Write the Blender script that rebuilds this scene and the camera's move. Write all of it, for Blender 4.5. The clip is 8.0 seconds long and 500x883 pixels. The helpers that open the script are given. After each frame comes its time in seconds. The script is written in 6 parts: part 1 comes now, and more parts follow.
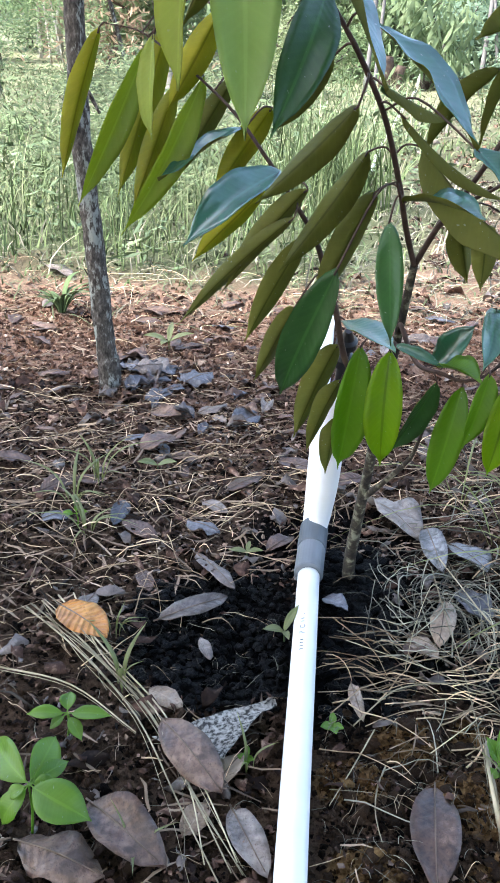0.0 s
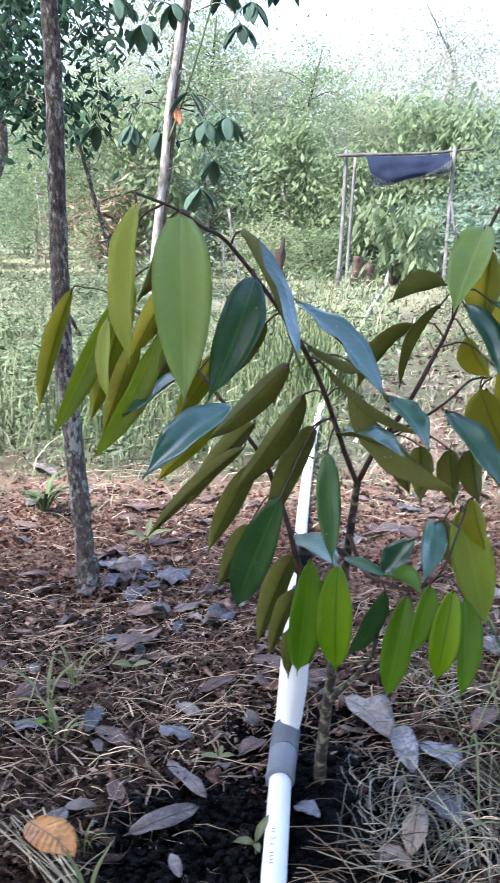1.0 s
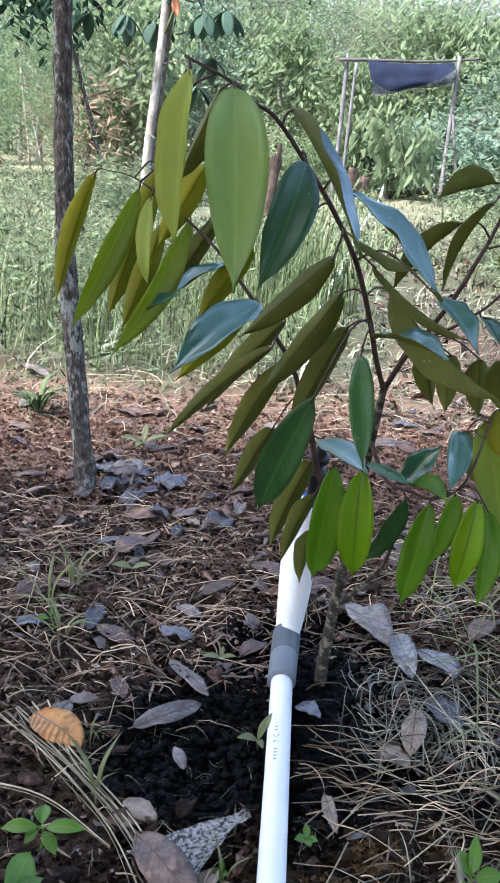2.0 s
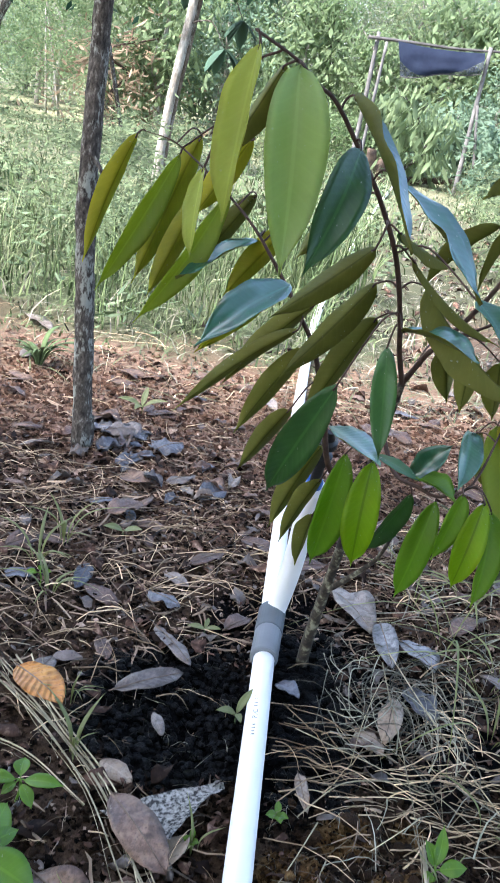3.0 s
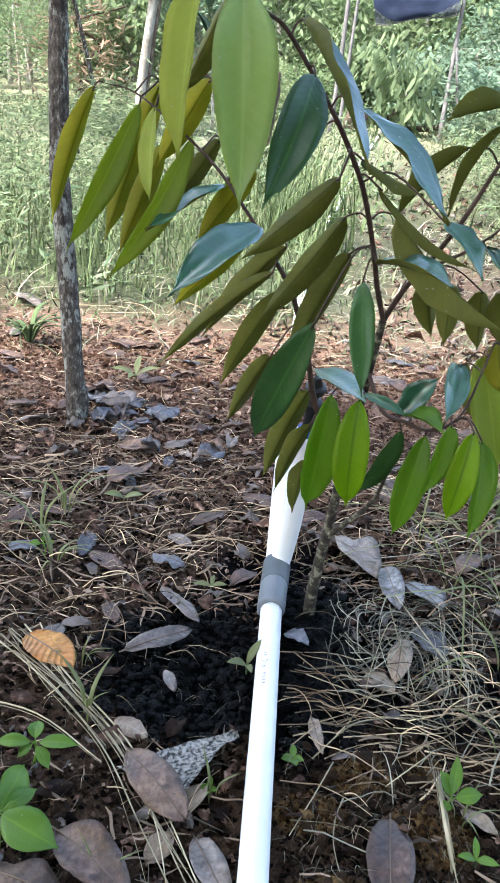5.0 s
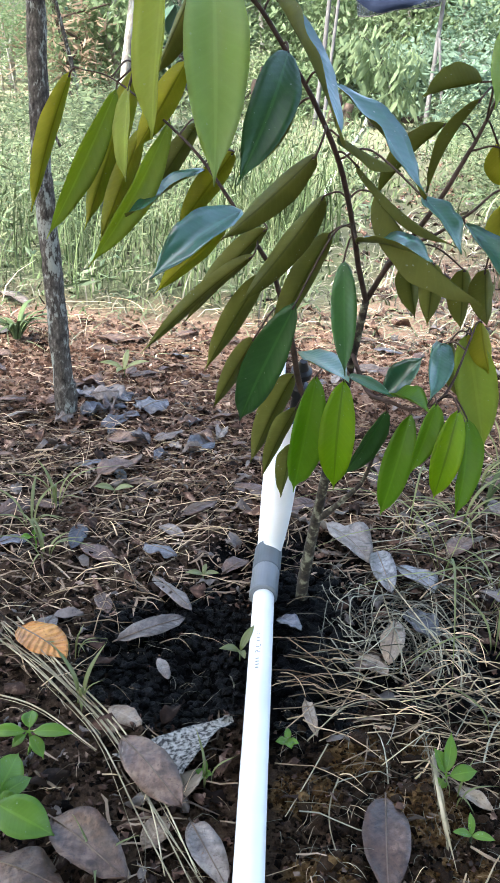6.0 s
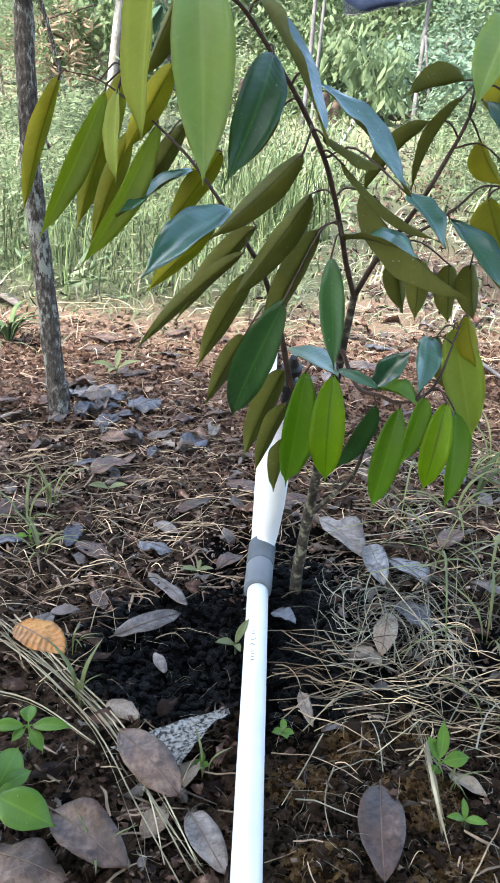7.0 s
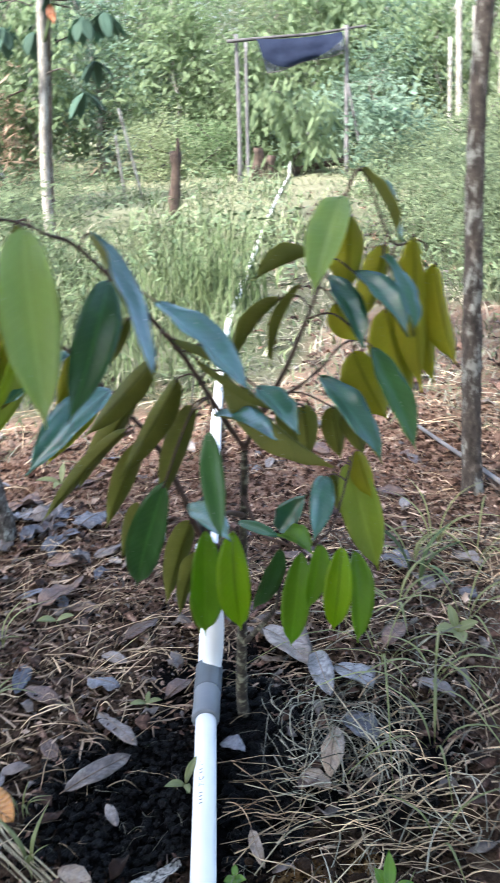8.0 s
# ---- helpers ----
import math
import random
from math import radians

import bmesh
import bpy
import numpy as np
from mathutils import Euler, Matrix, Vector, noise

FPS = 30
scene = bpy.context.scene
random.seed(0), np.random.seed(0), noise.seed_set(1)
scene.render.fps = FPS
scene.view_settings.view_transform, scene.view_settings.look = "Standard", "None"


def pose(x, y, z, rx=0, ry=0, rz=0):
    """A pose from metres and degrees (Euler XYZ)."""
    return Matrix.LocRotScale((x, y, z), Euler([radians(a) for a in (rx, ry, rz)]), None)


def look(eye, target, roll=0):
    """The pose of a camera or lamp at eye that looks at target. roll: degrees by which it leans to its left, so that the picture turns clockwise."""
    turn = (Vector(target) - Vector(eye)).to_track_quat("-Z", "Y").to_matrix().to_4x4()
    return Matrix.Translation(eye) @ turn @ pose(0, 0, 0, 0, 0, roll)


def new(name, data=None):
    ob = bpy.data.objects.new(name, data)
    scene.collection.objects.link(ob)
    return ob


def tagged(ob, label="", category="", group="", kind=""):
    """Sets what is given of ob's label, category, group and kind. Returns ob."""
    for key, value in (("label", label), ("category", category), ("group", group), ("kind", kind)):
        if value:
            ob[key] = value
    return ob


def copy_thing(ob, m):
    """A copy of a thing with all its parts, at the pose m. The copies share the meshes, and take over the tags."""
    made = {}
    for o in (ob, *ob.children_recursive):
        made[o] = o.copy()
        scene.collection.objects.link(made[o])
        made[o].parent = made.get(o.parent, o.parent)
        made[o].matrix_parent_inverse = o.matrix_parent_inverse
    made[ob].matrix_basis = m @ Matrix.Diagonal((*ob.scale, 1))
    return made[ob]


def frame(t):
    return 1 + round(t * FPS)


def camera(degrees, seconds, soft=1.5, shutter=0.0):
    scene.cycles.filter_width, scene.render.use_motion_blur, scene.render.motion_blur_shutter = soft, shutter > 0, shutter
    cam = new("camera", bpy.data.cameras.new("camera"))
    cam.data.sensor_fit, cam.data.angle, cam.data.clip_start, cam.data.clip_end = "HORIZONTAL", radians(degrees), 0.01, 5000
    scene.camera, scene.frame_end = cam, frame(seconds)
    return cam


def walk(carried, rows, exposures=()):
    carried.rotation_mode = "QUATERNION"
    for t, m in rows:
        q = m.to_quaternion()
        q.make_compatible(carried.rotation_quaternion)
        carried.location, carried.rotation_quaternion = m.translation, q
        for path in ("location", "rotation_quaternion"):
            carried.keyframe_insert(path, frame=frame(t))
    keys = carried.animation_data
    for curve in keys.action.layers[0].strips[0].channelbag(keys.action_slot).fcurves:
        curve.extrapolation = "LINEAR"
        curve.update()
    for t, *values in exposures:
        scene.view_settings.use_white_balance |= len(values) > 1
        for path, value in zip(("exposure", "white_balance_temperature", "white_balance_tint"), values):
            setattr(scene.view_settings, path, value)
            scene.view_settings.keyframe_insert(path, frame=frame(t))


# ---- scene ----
cam = camera(33.2, 8.0, soft=1.5, shutter=0.5)
PATH = [
    (0, (0.1272, 0.0863, 0.6329), (-0.0008, 1.8762, -0.2501), 1.55),
    (0.5, (0.1304, 0.0889, 0.6277), (0.0214, 1.8744, -0.2668), 0.93),
    (0.7, (0.1365, 0.0933, 0.6519), (0.0375, 1.9057, -0.188), -0.00),
    (0.8, (0.1547, 0.0345, 0.667), (0.0264, 1.9117, -0.011), -0.86),
    (1, (0.1598, 0.0449, 0.6873), (0.0409, 1.9811, 0.2006), 0.21),
    (1.2, (0.1526, 0.0367, 0.6885), (0.0728, 1.9726, 0.1927), 1.47),
    (1.5, (0.1351, 0.0583, 0.6678), (0.0427, 1.963, 0.0649), 1.56),
    (2.8, (0.0961, 0.0593, 0.6695), (0.085, 1.9264, -0.0473), 8.30),
    (3, (0.0904, 0.0598, 0.6717), (0.0682, 1.9179, -0.0681), 9.39),
    (3.5, (0.0958, 0.0593, 0.6676), (0.0577, 1.8994, -0.1151), 6.90),
    (4, (0.1018, 0.0617, 0.661), (0.0617, 1.8956, -0.1361), 5.91),
    (4.5, (0.1086, 0.0642, 0.6567), (0.08, 1.8924, -0.1539), 5.19),
    (5, (0.1109, 0.0568, 0.6556), (0.0841, 1.8846, -0.1558), 4.74),
    (5.2, (0.1176, 0.0477, 0.6534), (0.1042, 1.8737, -0.1623), 4.25),
    (6.3, (0.1198, 0.0527, 0.6441), (0.0971, 1.8768, -0.1758), 2.83),
    (6.5, (0.1235, 0.0525, 0.6459), (0.0961, 1.8748, -0.1779), 2.34),
    (7, (0.1198, 0.0384, 0.6466), (0.1263, 1.8633, -0.1719), 2.84),
    (7.2, (0.12, 0.0308, 0.6592), (0.1294, 1.8756, -0.1134), 2.84),
    (7.5, (0.1377, 0.059, 0.7236), (0.1281, 1.9299, 0.0168), 0.99),
    (7.7, (0.1596, 0.0591, 0.7516), (0.1647, 1.9247, 0.0309), -0.30),
    (8, (0.2009, 0.0586, 0.7571), (0.2531, 1.923, 0.0351), -3.89),
]
walk(cam, [(t, look(eye, target, roll)) for t, eye, target, roll in PATH], exposures=((0, 2.56, 6400, 10), (0.6, 2.48, 6350, 10), (1.0, 2.36, 6000, 19), (1.6, 2.14, 6050, 17), (3.0, 2.44, 6250, 11), (4.0, 2.43, 6400, 10), (5.0, 2.51, 6500, 9), (7.0, 2.53, 6550, 8), (7.5, 2.53, 6100, 15), (8, 2.41, 6300, 11)))


# ---- world, sun ----
world = bpy.data.worlds.new("sky")
scene.world = world
world.use_nodes = True
wn = world.node_tree
sky = wn.nodes.new("ShaderNodeTexSky")
sky.sky_type, sky.sun_disc = "NISHITA", False
sky.sun_elevation, sky.sun_rotation = radians(54), radians(233)
sky.dust_density, sky.air_density, sky.ozone_density = 3.0, 1.0, 0.8
wn.links.new(sky.outputs[0], wn.nodes["Background"].inputs[0])
wn.nodes["Background"].inputs[1].default_value = 0.15
sun = new("sun", bpy.data.lights.new("sun", "SUN"))
sun.data.energy, sun.data.angle, sun.data.color = 3.4, radians(6), (1.0, 0.97, 0.915)
sun.matrix_world = look((-4.0, -3.0, 7.0), (0, 0, 0))


# ---- materials ----
def material(name, rough=0.8, spec=0.5):
    m = bpy.data.materials.new(name)
    m.use_nodes = True
    b = m.node_tree.nodes["Principled BSDF"]
    b.inputs["Roughness"].default_value = rough
    b.inputs["Specular IOR Level"].default_value = spec
    return m, m.node_tree, b


def node(tree, kind, **values):
    n = tree.nodes.new(kind)
    for key, value in values.items():
        n.inputs[key].default_value = value
    return n


def coords(tree):
    return tree.nodes.new("ShaderNodeTexCoord").outputs["Object"]


def noise_tex(tree, scale, detail=4.0, rough=0.6, vector=None):
    n = node(tree, "ShaderNodeTexNoise", Scale=scale, Detail=detail, Roughness=rough)
    tree.links.new(vector if vector is not None else coords(tree), n.inputs["Vector"])
    return n.outputs["Fac"]


def ramp(tree, fac, stops):
    n = tree.nodes.new("ShaderNodeValToRGB")
    el = n.color_ramp.elements
    while len(el) < len(stops):
        el.new(0.5)
    for e, (p, c) in zip(el, stops):
        e.position, e.color = p, (*c, 1)
    tree.links.new(fac, n.inputs[0])
    return n.outputs[0]


def step(tree, fac, a, b):
    n = tree.nodes.new("ShaderNodeMapRange")
    n.interpolation_type = "SMOOTHSTEP"
    n.inputs[1].default_value, n.inputs[2].default_value = a, b
    tree.links.new(fac, n.inputs[0])
    return n.outputs[0]


def mix(tree, fac, a, b, kind="MIX"):
    n = tree.nodes.new("ShaderNodeMix")
    n.data_type, n.blend_type = "RGBA", kind
    for socket, value in ((n.inputs[0], fac), (n.inputs[6], a), (n.inputs[7], b)):
        if isinstance(value, (int, float)):
            socket.default_value = value
        elif isinstance(value, tuple):
            socket.default_value = (*value, 1)
        else:
            tree.links.new(value, socket)
    return n.outputs[2]


def calc(tree, op, a, b=0.0, c=0.0):
    n = tree.nodes.new("ShaderNodeMath")
    n.operation = op
    for socket, value in zip(n.inputs, (a, b, c)):
        if isinstance(value, (int, float)):
            socket.default_value = value
        else:
            tree.links.new(value, socket)
    return n.outputs[0]


def bump(tree, b, height, strength=0.3, distance=0.002):
    n = node(tree, "ShaderNodeBump", Strength=strength, Distance=distance)
    tree.links.new(height, n.inputs["Height"])
    tree.links.new(n.outputs[0], b.inputs["Normal"])


def plain(name, stops, scale, rough=0.8, bump_scale=None, strength=0.3, distance=0.002, island=0.0, spec=0.4):
    """Noise between colours, with grain; island: how far the pieces differ in brightness."""
    m, t, b = material(name, rough, spec)
    colour = ramp(t, noise_tex(t, scale), stops)
    if island:
        r = t.nodes.new("ShaderNodeNewGeometry").outputs["Random Per Island"]
        info = t.nodes.new("ShaderNodeObjectInfo").outputs["Random"]
        both = calc(t, "FRACT", calc(t, "ADD", r, info))
        dark = calc(t, "MULTIPLY_ADD", both, 2 * island, 1 - island)
        grey = t.nodes.new("ShaderNodeCombineColor")
        for i in range(3):
            t.links.new(dark, grey.inputs[i])
        colour = mix(t, 1.0, colour, grey.outputs[0], "MULTIPLY")
    t.links.new(colour, b.inputs["Base Color"])
    if bump_scale:
        bump(t, b, noise_tex(t, bump_scale, 6), strength, distance)
    return m


def leaf_material(name, dark, light, rough, thin, spec=0.5, vein=True, sheen=0.0):
    """A blade: fine side veins, blotches, light that passes through. The blade's length runs along object X."""
    m, t, b = material(name, rough, spec)
    uv = t.nodes.new("ShaderNodeUVMap").outputs[0]
    sep = t.nodes.new("ShaderNodeSeparateXYZ")
    t.links.new(uv, sep.inputs[0])
    u, v = sep.outputs[0], sep.outputs[1]
    side = calc(t, "ABSOLUTE", calc(t, "SUBTRACT", v, 0.5))
    line = calc(t, "SINE", calc(t, "MULTIPLY", calc(t, "SUBTRACT", u, calc(t, "MULTIPLY", side, 0.28)), 95.0))
    info = t.nodes.new("ShaderNodeObjectInfo").outputs["Random"]
    blotch = noise_tex(t, 45.0, 3)
    colour = ramp(t, calc(t, "ADD", calc(t, "MULTIPLY", blotch, 0.8), calc(t, "MULTIPLY", info, 0.35)), [(0.25, dark), (0.8, light)])
    colour = mix(t, calc(t, "MULTIPLY", step(t, line, 0.5, 1.0), 0.09), colour, tuple(min(1, c * 1.5) for c in light))
    rib = step(t, side, 0.050, 0.018)
    colour = mix(t, calc(t, "MULTIPLY", rib, 0.75), colour, tuple(c * (0.35 if vein == "dark" else 1.25) for c in (dark if vein == "dark" else light)))
    spots = step(t, noise_tex(t, 330.0, 1), 0.735, 0.775)
    colour = mix(t, calc(t, "MULTIPLY", spots, 0.5), colour, (0.42, 0.45, 0.36))
    t.links.new(colour, b.inputs["Base Color"])
    b.inputs["Coat Weight"].default_value = sheen
    b.inputs["Coat Roughness"].default_value = 0.26
    b.inputs["Coat IOR"].default_value = 1.9 if sheen > 0.5 else 1.5
    bump(t, b, calc(t, "ADD", calc(t, "MULTIPLY", line, 0.10), noise_tex(t, 90.0, 5)), 0.45, 0.0010)
    glow = t.nodes.new("ShaderNodeBsdfTranslucent")
    t.links.new(mix(t, 0.5, colour, (min(1, light[0] * 3.0), min(1, light[1] * 3.0), light[2] * 1.2)), glow.inputs[0])
    both = t.nodes.new("ShaderNodeMixShader")
    both.inputs[0].default_value = thin
    t.links.new(b.outputs[0], both.inputs[1])
    t.links.new(glow.outputs[0], both.inputs[2])
    t.links.new(both.outputs[0], t.nodes["Material Output"].inputs[0])
    return m


LEAF_DARK = leaf_material("leaf_dark_green", (0.015, 0.060, 0.014), (0.042, 0.122, 0.028), 0.42, 0.20, 0.4, sheen=0.12)
# Dark upper faces again; bluish sky reflection is painted into these two base colours.
LEAF_SKY_GLOSS = leaf_material("leaf_glossy_sky_teal", (0.010, 0.070, 0.045), (0.036, 0.150, 0.100), 0.30, 0.18, 0.6, sheen=0.9)
LEAF_SKY_TEAL = leaf_material("leaf_sky_teal_green", (0.014, 0.080, 0.040), (0.040, 0.145, 0.070), 0.38, 0.22, 0.45, sheen=0.55)
LEAF_MID = leaf_material("leaf_mid_green", (0.145, 0.200, 0.026), (0.245, 0.300, 0.048), 0.50, 0.48, 0.35)
LEAF_PALE = leaf_material("leaf_pale_green", (0.16, 0.26, 0.055), (0.26, 0.36, 0.11), 0.45, 0.40, 0.5, sheen=0.15)
LEAF_YELLOW = leaf_material("leaf_yellow_green", (0.23, 0.29, 0.050), (0.34, 0.40, 0.10), 0.5, 0.45, 0.35)
LEAF_LIME = leaf_material("leaf_lime", (0.12, 0.24, 0.004), (0.23, 0.34, 0.006), 0.45, 0.45, 0.4, vein="dark")
LEAF_GREEN = leaf_material("leaf_fresh_green", (0.070, 0.17, 0.006), (0.13, 0.245, 0.012), 0.45, 0.40, 0.4)
LEAF_OLIVE = leaf_material("leaf_coppery_underside", (0.066, 0.077, 0.013), (0.150, 0.155, 0.027), 0.60, 0.32, 0.25, vein="dark")
# Coppery underside again, golden: light from behind is put into its colour.
LEAF_BACKLIT = leaf_material("leaf_backlit_underside", (0.17, 0.175, 0.012), (0.42, 0.37, 0.022), 0.60, 0.50, 0.2, vein="dark")
TWIG = plain("twig_bark", [(0.3, (0.028, 0.015, 0.010)), (0.7, (0.082, 0.047, 0.034))], 90, 0.75, 220, 0.5, 0.001)
STEM = plain("sapling_bark", [(0.38, (0.014, 0.010, 0.008)), (0.52, (0.045, 0.036, 0.024)), (0.66, (0.21, 0.205, 0.145))], 95, 0.85, 200, 0.6, 0.0015)


def bark_material(name, dark, mid, pale, scale, patchy=0.75):
    m, t, b = material(name, 0.9, 0.3)
    stretch = t.nodes.new("ShaderNodeMapping")
    stretch.inputs["Scale"].default_value = (1, 1, 0.45)
    t.links.new(coords(t), stretch.inputs[0])
    v = stretch.outputs[0]
    colour = ramp(t, noise_tex(t, scale * 2.2, 6, 0.7, v), [(0.36, dark), (0.55, mid), (0.72, pale)])
    lichen = step(t, noise_tex(t, scale * 0.55, 5, 0.75, v), 0.52, 0.60)
    colour = mix(t, calc(t, "MULTIPLY", lichen, patchy), colour, (0.34, 0.36, 0.33))
    t.links.new(colour, b.inputs["Base Color"])
    bump(t, b, noise_tex(t, scale * 3.0, 8, 0.7, v), 1.0, 0.009)
    return m


BARK_LICHEN = bark_material("lichen_bark", (0.020, 0.016, 0.014), (0.108, 0.094, 0.083), (0.32, 0.295, 0.265), 64, 0.85)
BARK_BROWN = bark_material("brown_bark", (0.022, 0.018, 0.015), (0.072, 0.058, 0.049), (0.20, 0.175, 0.15), 34, 0.55)
BARK_PALE = bark_material("pale_bark", (0.15, 0.135, 0.115), (0.30, 0.275, 0.24), (0.46, 0.43, 0.39), 12, 0.5)
SECOND_BARK = bark_material("tan_bark", (0.055, 0.040, 0.030), (0.135, 0.100, 0.075), (0.26, 0.215, 0.175), 22, 0.4)
WOOD_DARK = plain("rotten_wood", [(0.3, (0.032, 0.022, 0.017)), (0.7, (0.095, 0.065, 0.048))], 14, 0.9, 60, 0.8, 0.01)
POLE_WOOD = plain("weathered_pole", [(0.3, (0.075, 0.072, 0.073)), (0.7, (0.175, 0.168, 0.168))], 9, 0.9, 40, 0.6, 0.006)
BAR_WOOD = plain("dark_pole", [(0.3, (0.035, 0.033, 0.034)), (0.7, (0.085, 0.08, 0.08))], 9, 0.9, 40, 0.6, 0.006)
NET = plain("shade_net", [(0.35, (0.008, 0.012, 0.026)), (0.65, (0.014, 0.020, 0.038))], 6, 0.8, 300, 0.4, 0.003, spec=0.08)
NET_THIN = plain("thin_net", [(0.35, (0.03, 0.035, 0.055)), (0.65, (0.05, 0.055, 0.08))], 6, 0.8, spec=0.08)
hole = NET_THIN.node_tree.nodes.new("ShaderNodeBsdfTransparent")
weave = NET_THIN.node_tree.nodes.new("ShaderNodeMixShader")
weave.inputs[0].default_value = 0.5
NET_THIN.node_tree.links.new(NET_THIN.node_tree.nodes["Principled BSDF"].outputs[0], weave.inputs[1])
NET_THIN.node_tree.links.new(hole.outputs[0], weave.inputs[2])
NET_THIN.node_tree.links.new(weave.outputs[0], NET_THIN.node_tree.nodes["Material Output"].inputs[0])
PVC = plain("white_pvc", [(0.3, (0.76, 0.765, 0.76)), (0.7, (0.83, 0.83, 0.82))], 14, 0.38, 60, 0.05, 0.001, spec=0.5)
PVC_GREY = plain("grey_pvc", [(0.3, (0.075, 0.088, 0.10)), (0.7, (0.10, 0.115, 0.13))], 20, 0.45, 80, 0.1, 0.001)
PVC_GREY_PALE = plain("pale_grey_pvc", [(0.3, (0.13, 0.145, 0.16)), (0.7, (0.165, 0.18, 0.20))], 20, 0.45, 80, 0.1, 0.001)
BLACK_PLASTIC = plain("black_plastic", [(0.3, (0.010, 0.010, 0.012)), (0.7, (0.018, 0.018, 0.02))], 30, 0.35)
BLUE_PLASTIC = plain("blue_plastic", [(0.3, (0.01, 0.05, 0.20)), (0.7, (0.015, 0.08, 0.28))], 30, 0.35)
INK = plain("print_ink", [(0.3, (0.07, 0.095, 0.10)), (0.7, (0.20, 0.23, 0.24))], 200, 0.7)
STRAW = plain("dry_straw", [(0.3, (0.14, 0.085, 0.048)), (0.7, (0.77, 0.595, 0.39))], 9, 0.85, None, island=0.8)
STRAW_DULL = plain("dull_straw", [(0.3, (0.050, 0.032, 0.022)), (0.7, (0.36, 0.265, 0.185))], 14, 0.75, None, island=0.9)
STRAW_PALE = plain("pale_straw", [(0.3, (0.20, 0.165, 0.095)), (0.7, (0.52, 0.45, 0.30))], 26, 0.7, 150, 0.4, 0.001, island=0.5)
STRAW_GREY = plain("grey_straw", [(0.3, (0.055, 0.052, 0.042)), (0.7, (0.29, 0.27, 0.20))], 9, 0.85, None, island=0.9)
DEAD_GRASS = plain("grey_dead_grass", [(0.3, (0.028, 0.027, 0.022)), (0.7, (0.37, 0.355, 0.27))], 9, 0.6, None, island=0.9)
GRASS = plain("grass_blade", [(0.3, (0.044, 0.074, 0.030)), (0.7, (0.115, 0.150, 0.068))], 5, 0.6, None, island=0.4, spec=0.12)
GRASS_PALE = plain("pale_grass", [(0.3, (0.085, 0.105, 0.055)), (0.7, (0.165, 0.182, 0.105))], 0.9, 0.7, None, island=0.35, spec=0.12)
# Far grass: the sunlit brightness of the distance is put into this paler colour.
GRASS_FAR = plain("lightened_far_grass", [(0.3, (0.115, 0.132, 0.076)), (0.7, (0.215, 0.224, 0.138))], 0.9, 0.7, None, island=0.3, spec=0.1)
WEED = plain("weed_leaf", [(0.3, (0.050, 0.085, 0.045)), (0.7, (0.125, 0.165, 0.092))], 2.0, 0.55, None, island=0.45, spec=0.12)


def far_leaf(name, a, b2, scale, island):
    m = plain(name, [(0.3, a), (0.7, b2)], scale, 0.7, None, island=island, spec=0.12)
    t = m.node_tree
    b = t.nodes["Principled BSDF"]
    glow = t.nodes.new("ShaderNodeBsdfTranslucent")
    t.links.new(b.inputs["Base Color"].links[0].from_socket, glow.inputs[0])
    both = t.nodes.new("ShaderNodeMixShader")
    both.inputs[0].default_value = 0.6
    t.links.new(b.outputs[0], both.inputs[1])
    t.links.new(glow.outputs[0], both.inputs[2])
    t.links.new(both.outputs[0], t.nodes["Material Output"].inputs[0])
    return m


# Distance haze is mixed into the next five crown colours, paler and greyer.
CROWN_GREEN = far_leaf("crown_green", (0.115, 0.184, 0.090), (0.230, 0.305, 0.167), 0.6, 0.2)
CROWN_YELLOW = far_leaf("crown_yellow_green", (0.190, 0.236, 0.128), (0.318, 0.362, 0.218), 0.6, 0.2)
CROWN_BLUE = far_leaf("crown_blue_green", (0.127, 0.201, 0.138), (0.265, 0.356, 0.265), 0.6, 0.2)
CROWN_HAZE = far_leaf("crown_hazed_grey_green", (0.230, 0.253, 0.184), (0.391, 0.414, 0.322), 0.6, 0.2)
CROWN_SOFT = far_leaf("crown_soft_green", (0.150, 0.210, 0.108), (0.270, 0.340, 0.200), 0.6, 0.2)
CROWN_DARK = far_leaf("crown_dark_green", (0.016, 0.040, 0.026), (0.044, 0.086, 0.054), 0.8, 0.5)
DRY_FERN = far_leaf("dry_fern", (0.27, 0.19, 0.135), (0.42, 0.32, 0.24), 1.0, 0.4)
POLE_LEAF = far_leaf("drooping_tree_leaf", (0.050, 0.100, 0.070), (0.130, 0.205, 0.155), 1.2, 0.4)
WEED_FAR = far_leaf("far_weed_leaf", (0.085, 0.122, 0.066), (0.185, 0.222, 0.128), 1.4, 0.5)


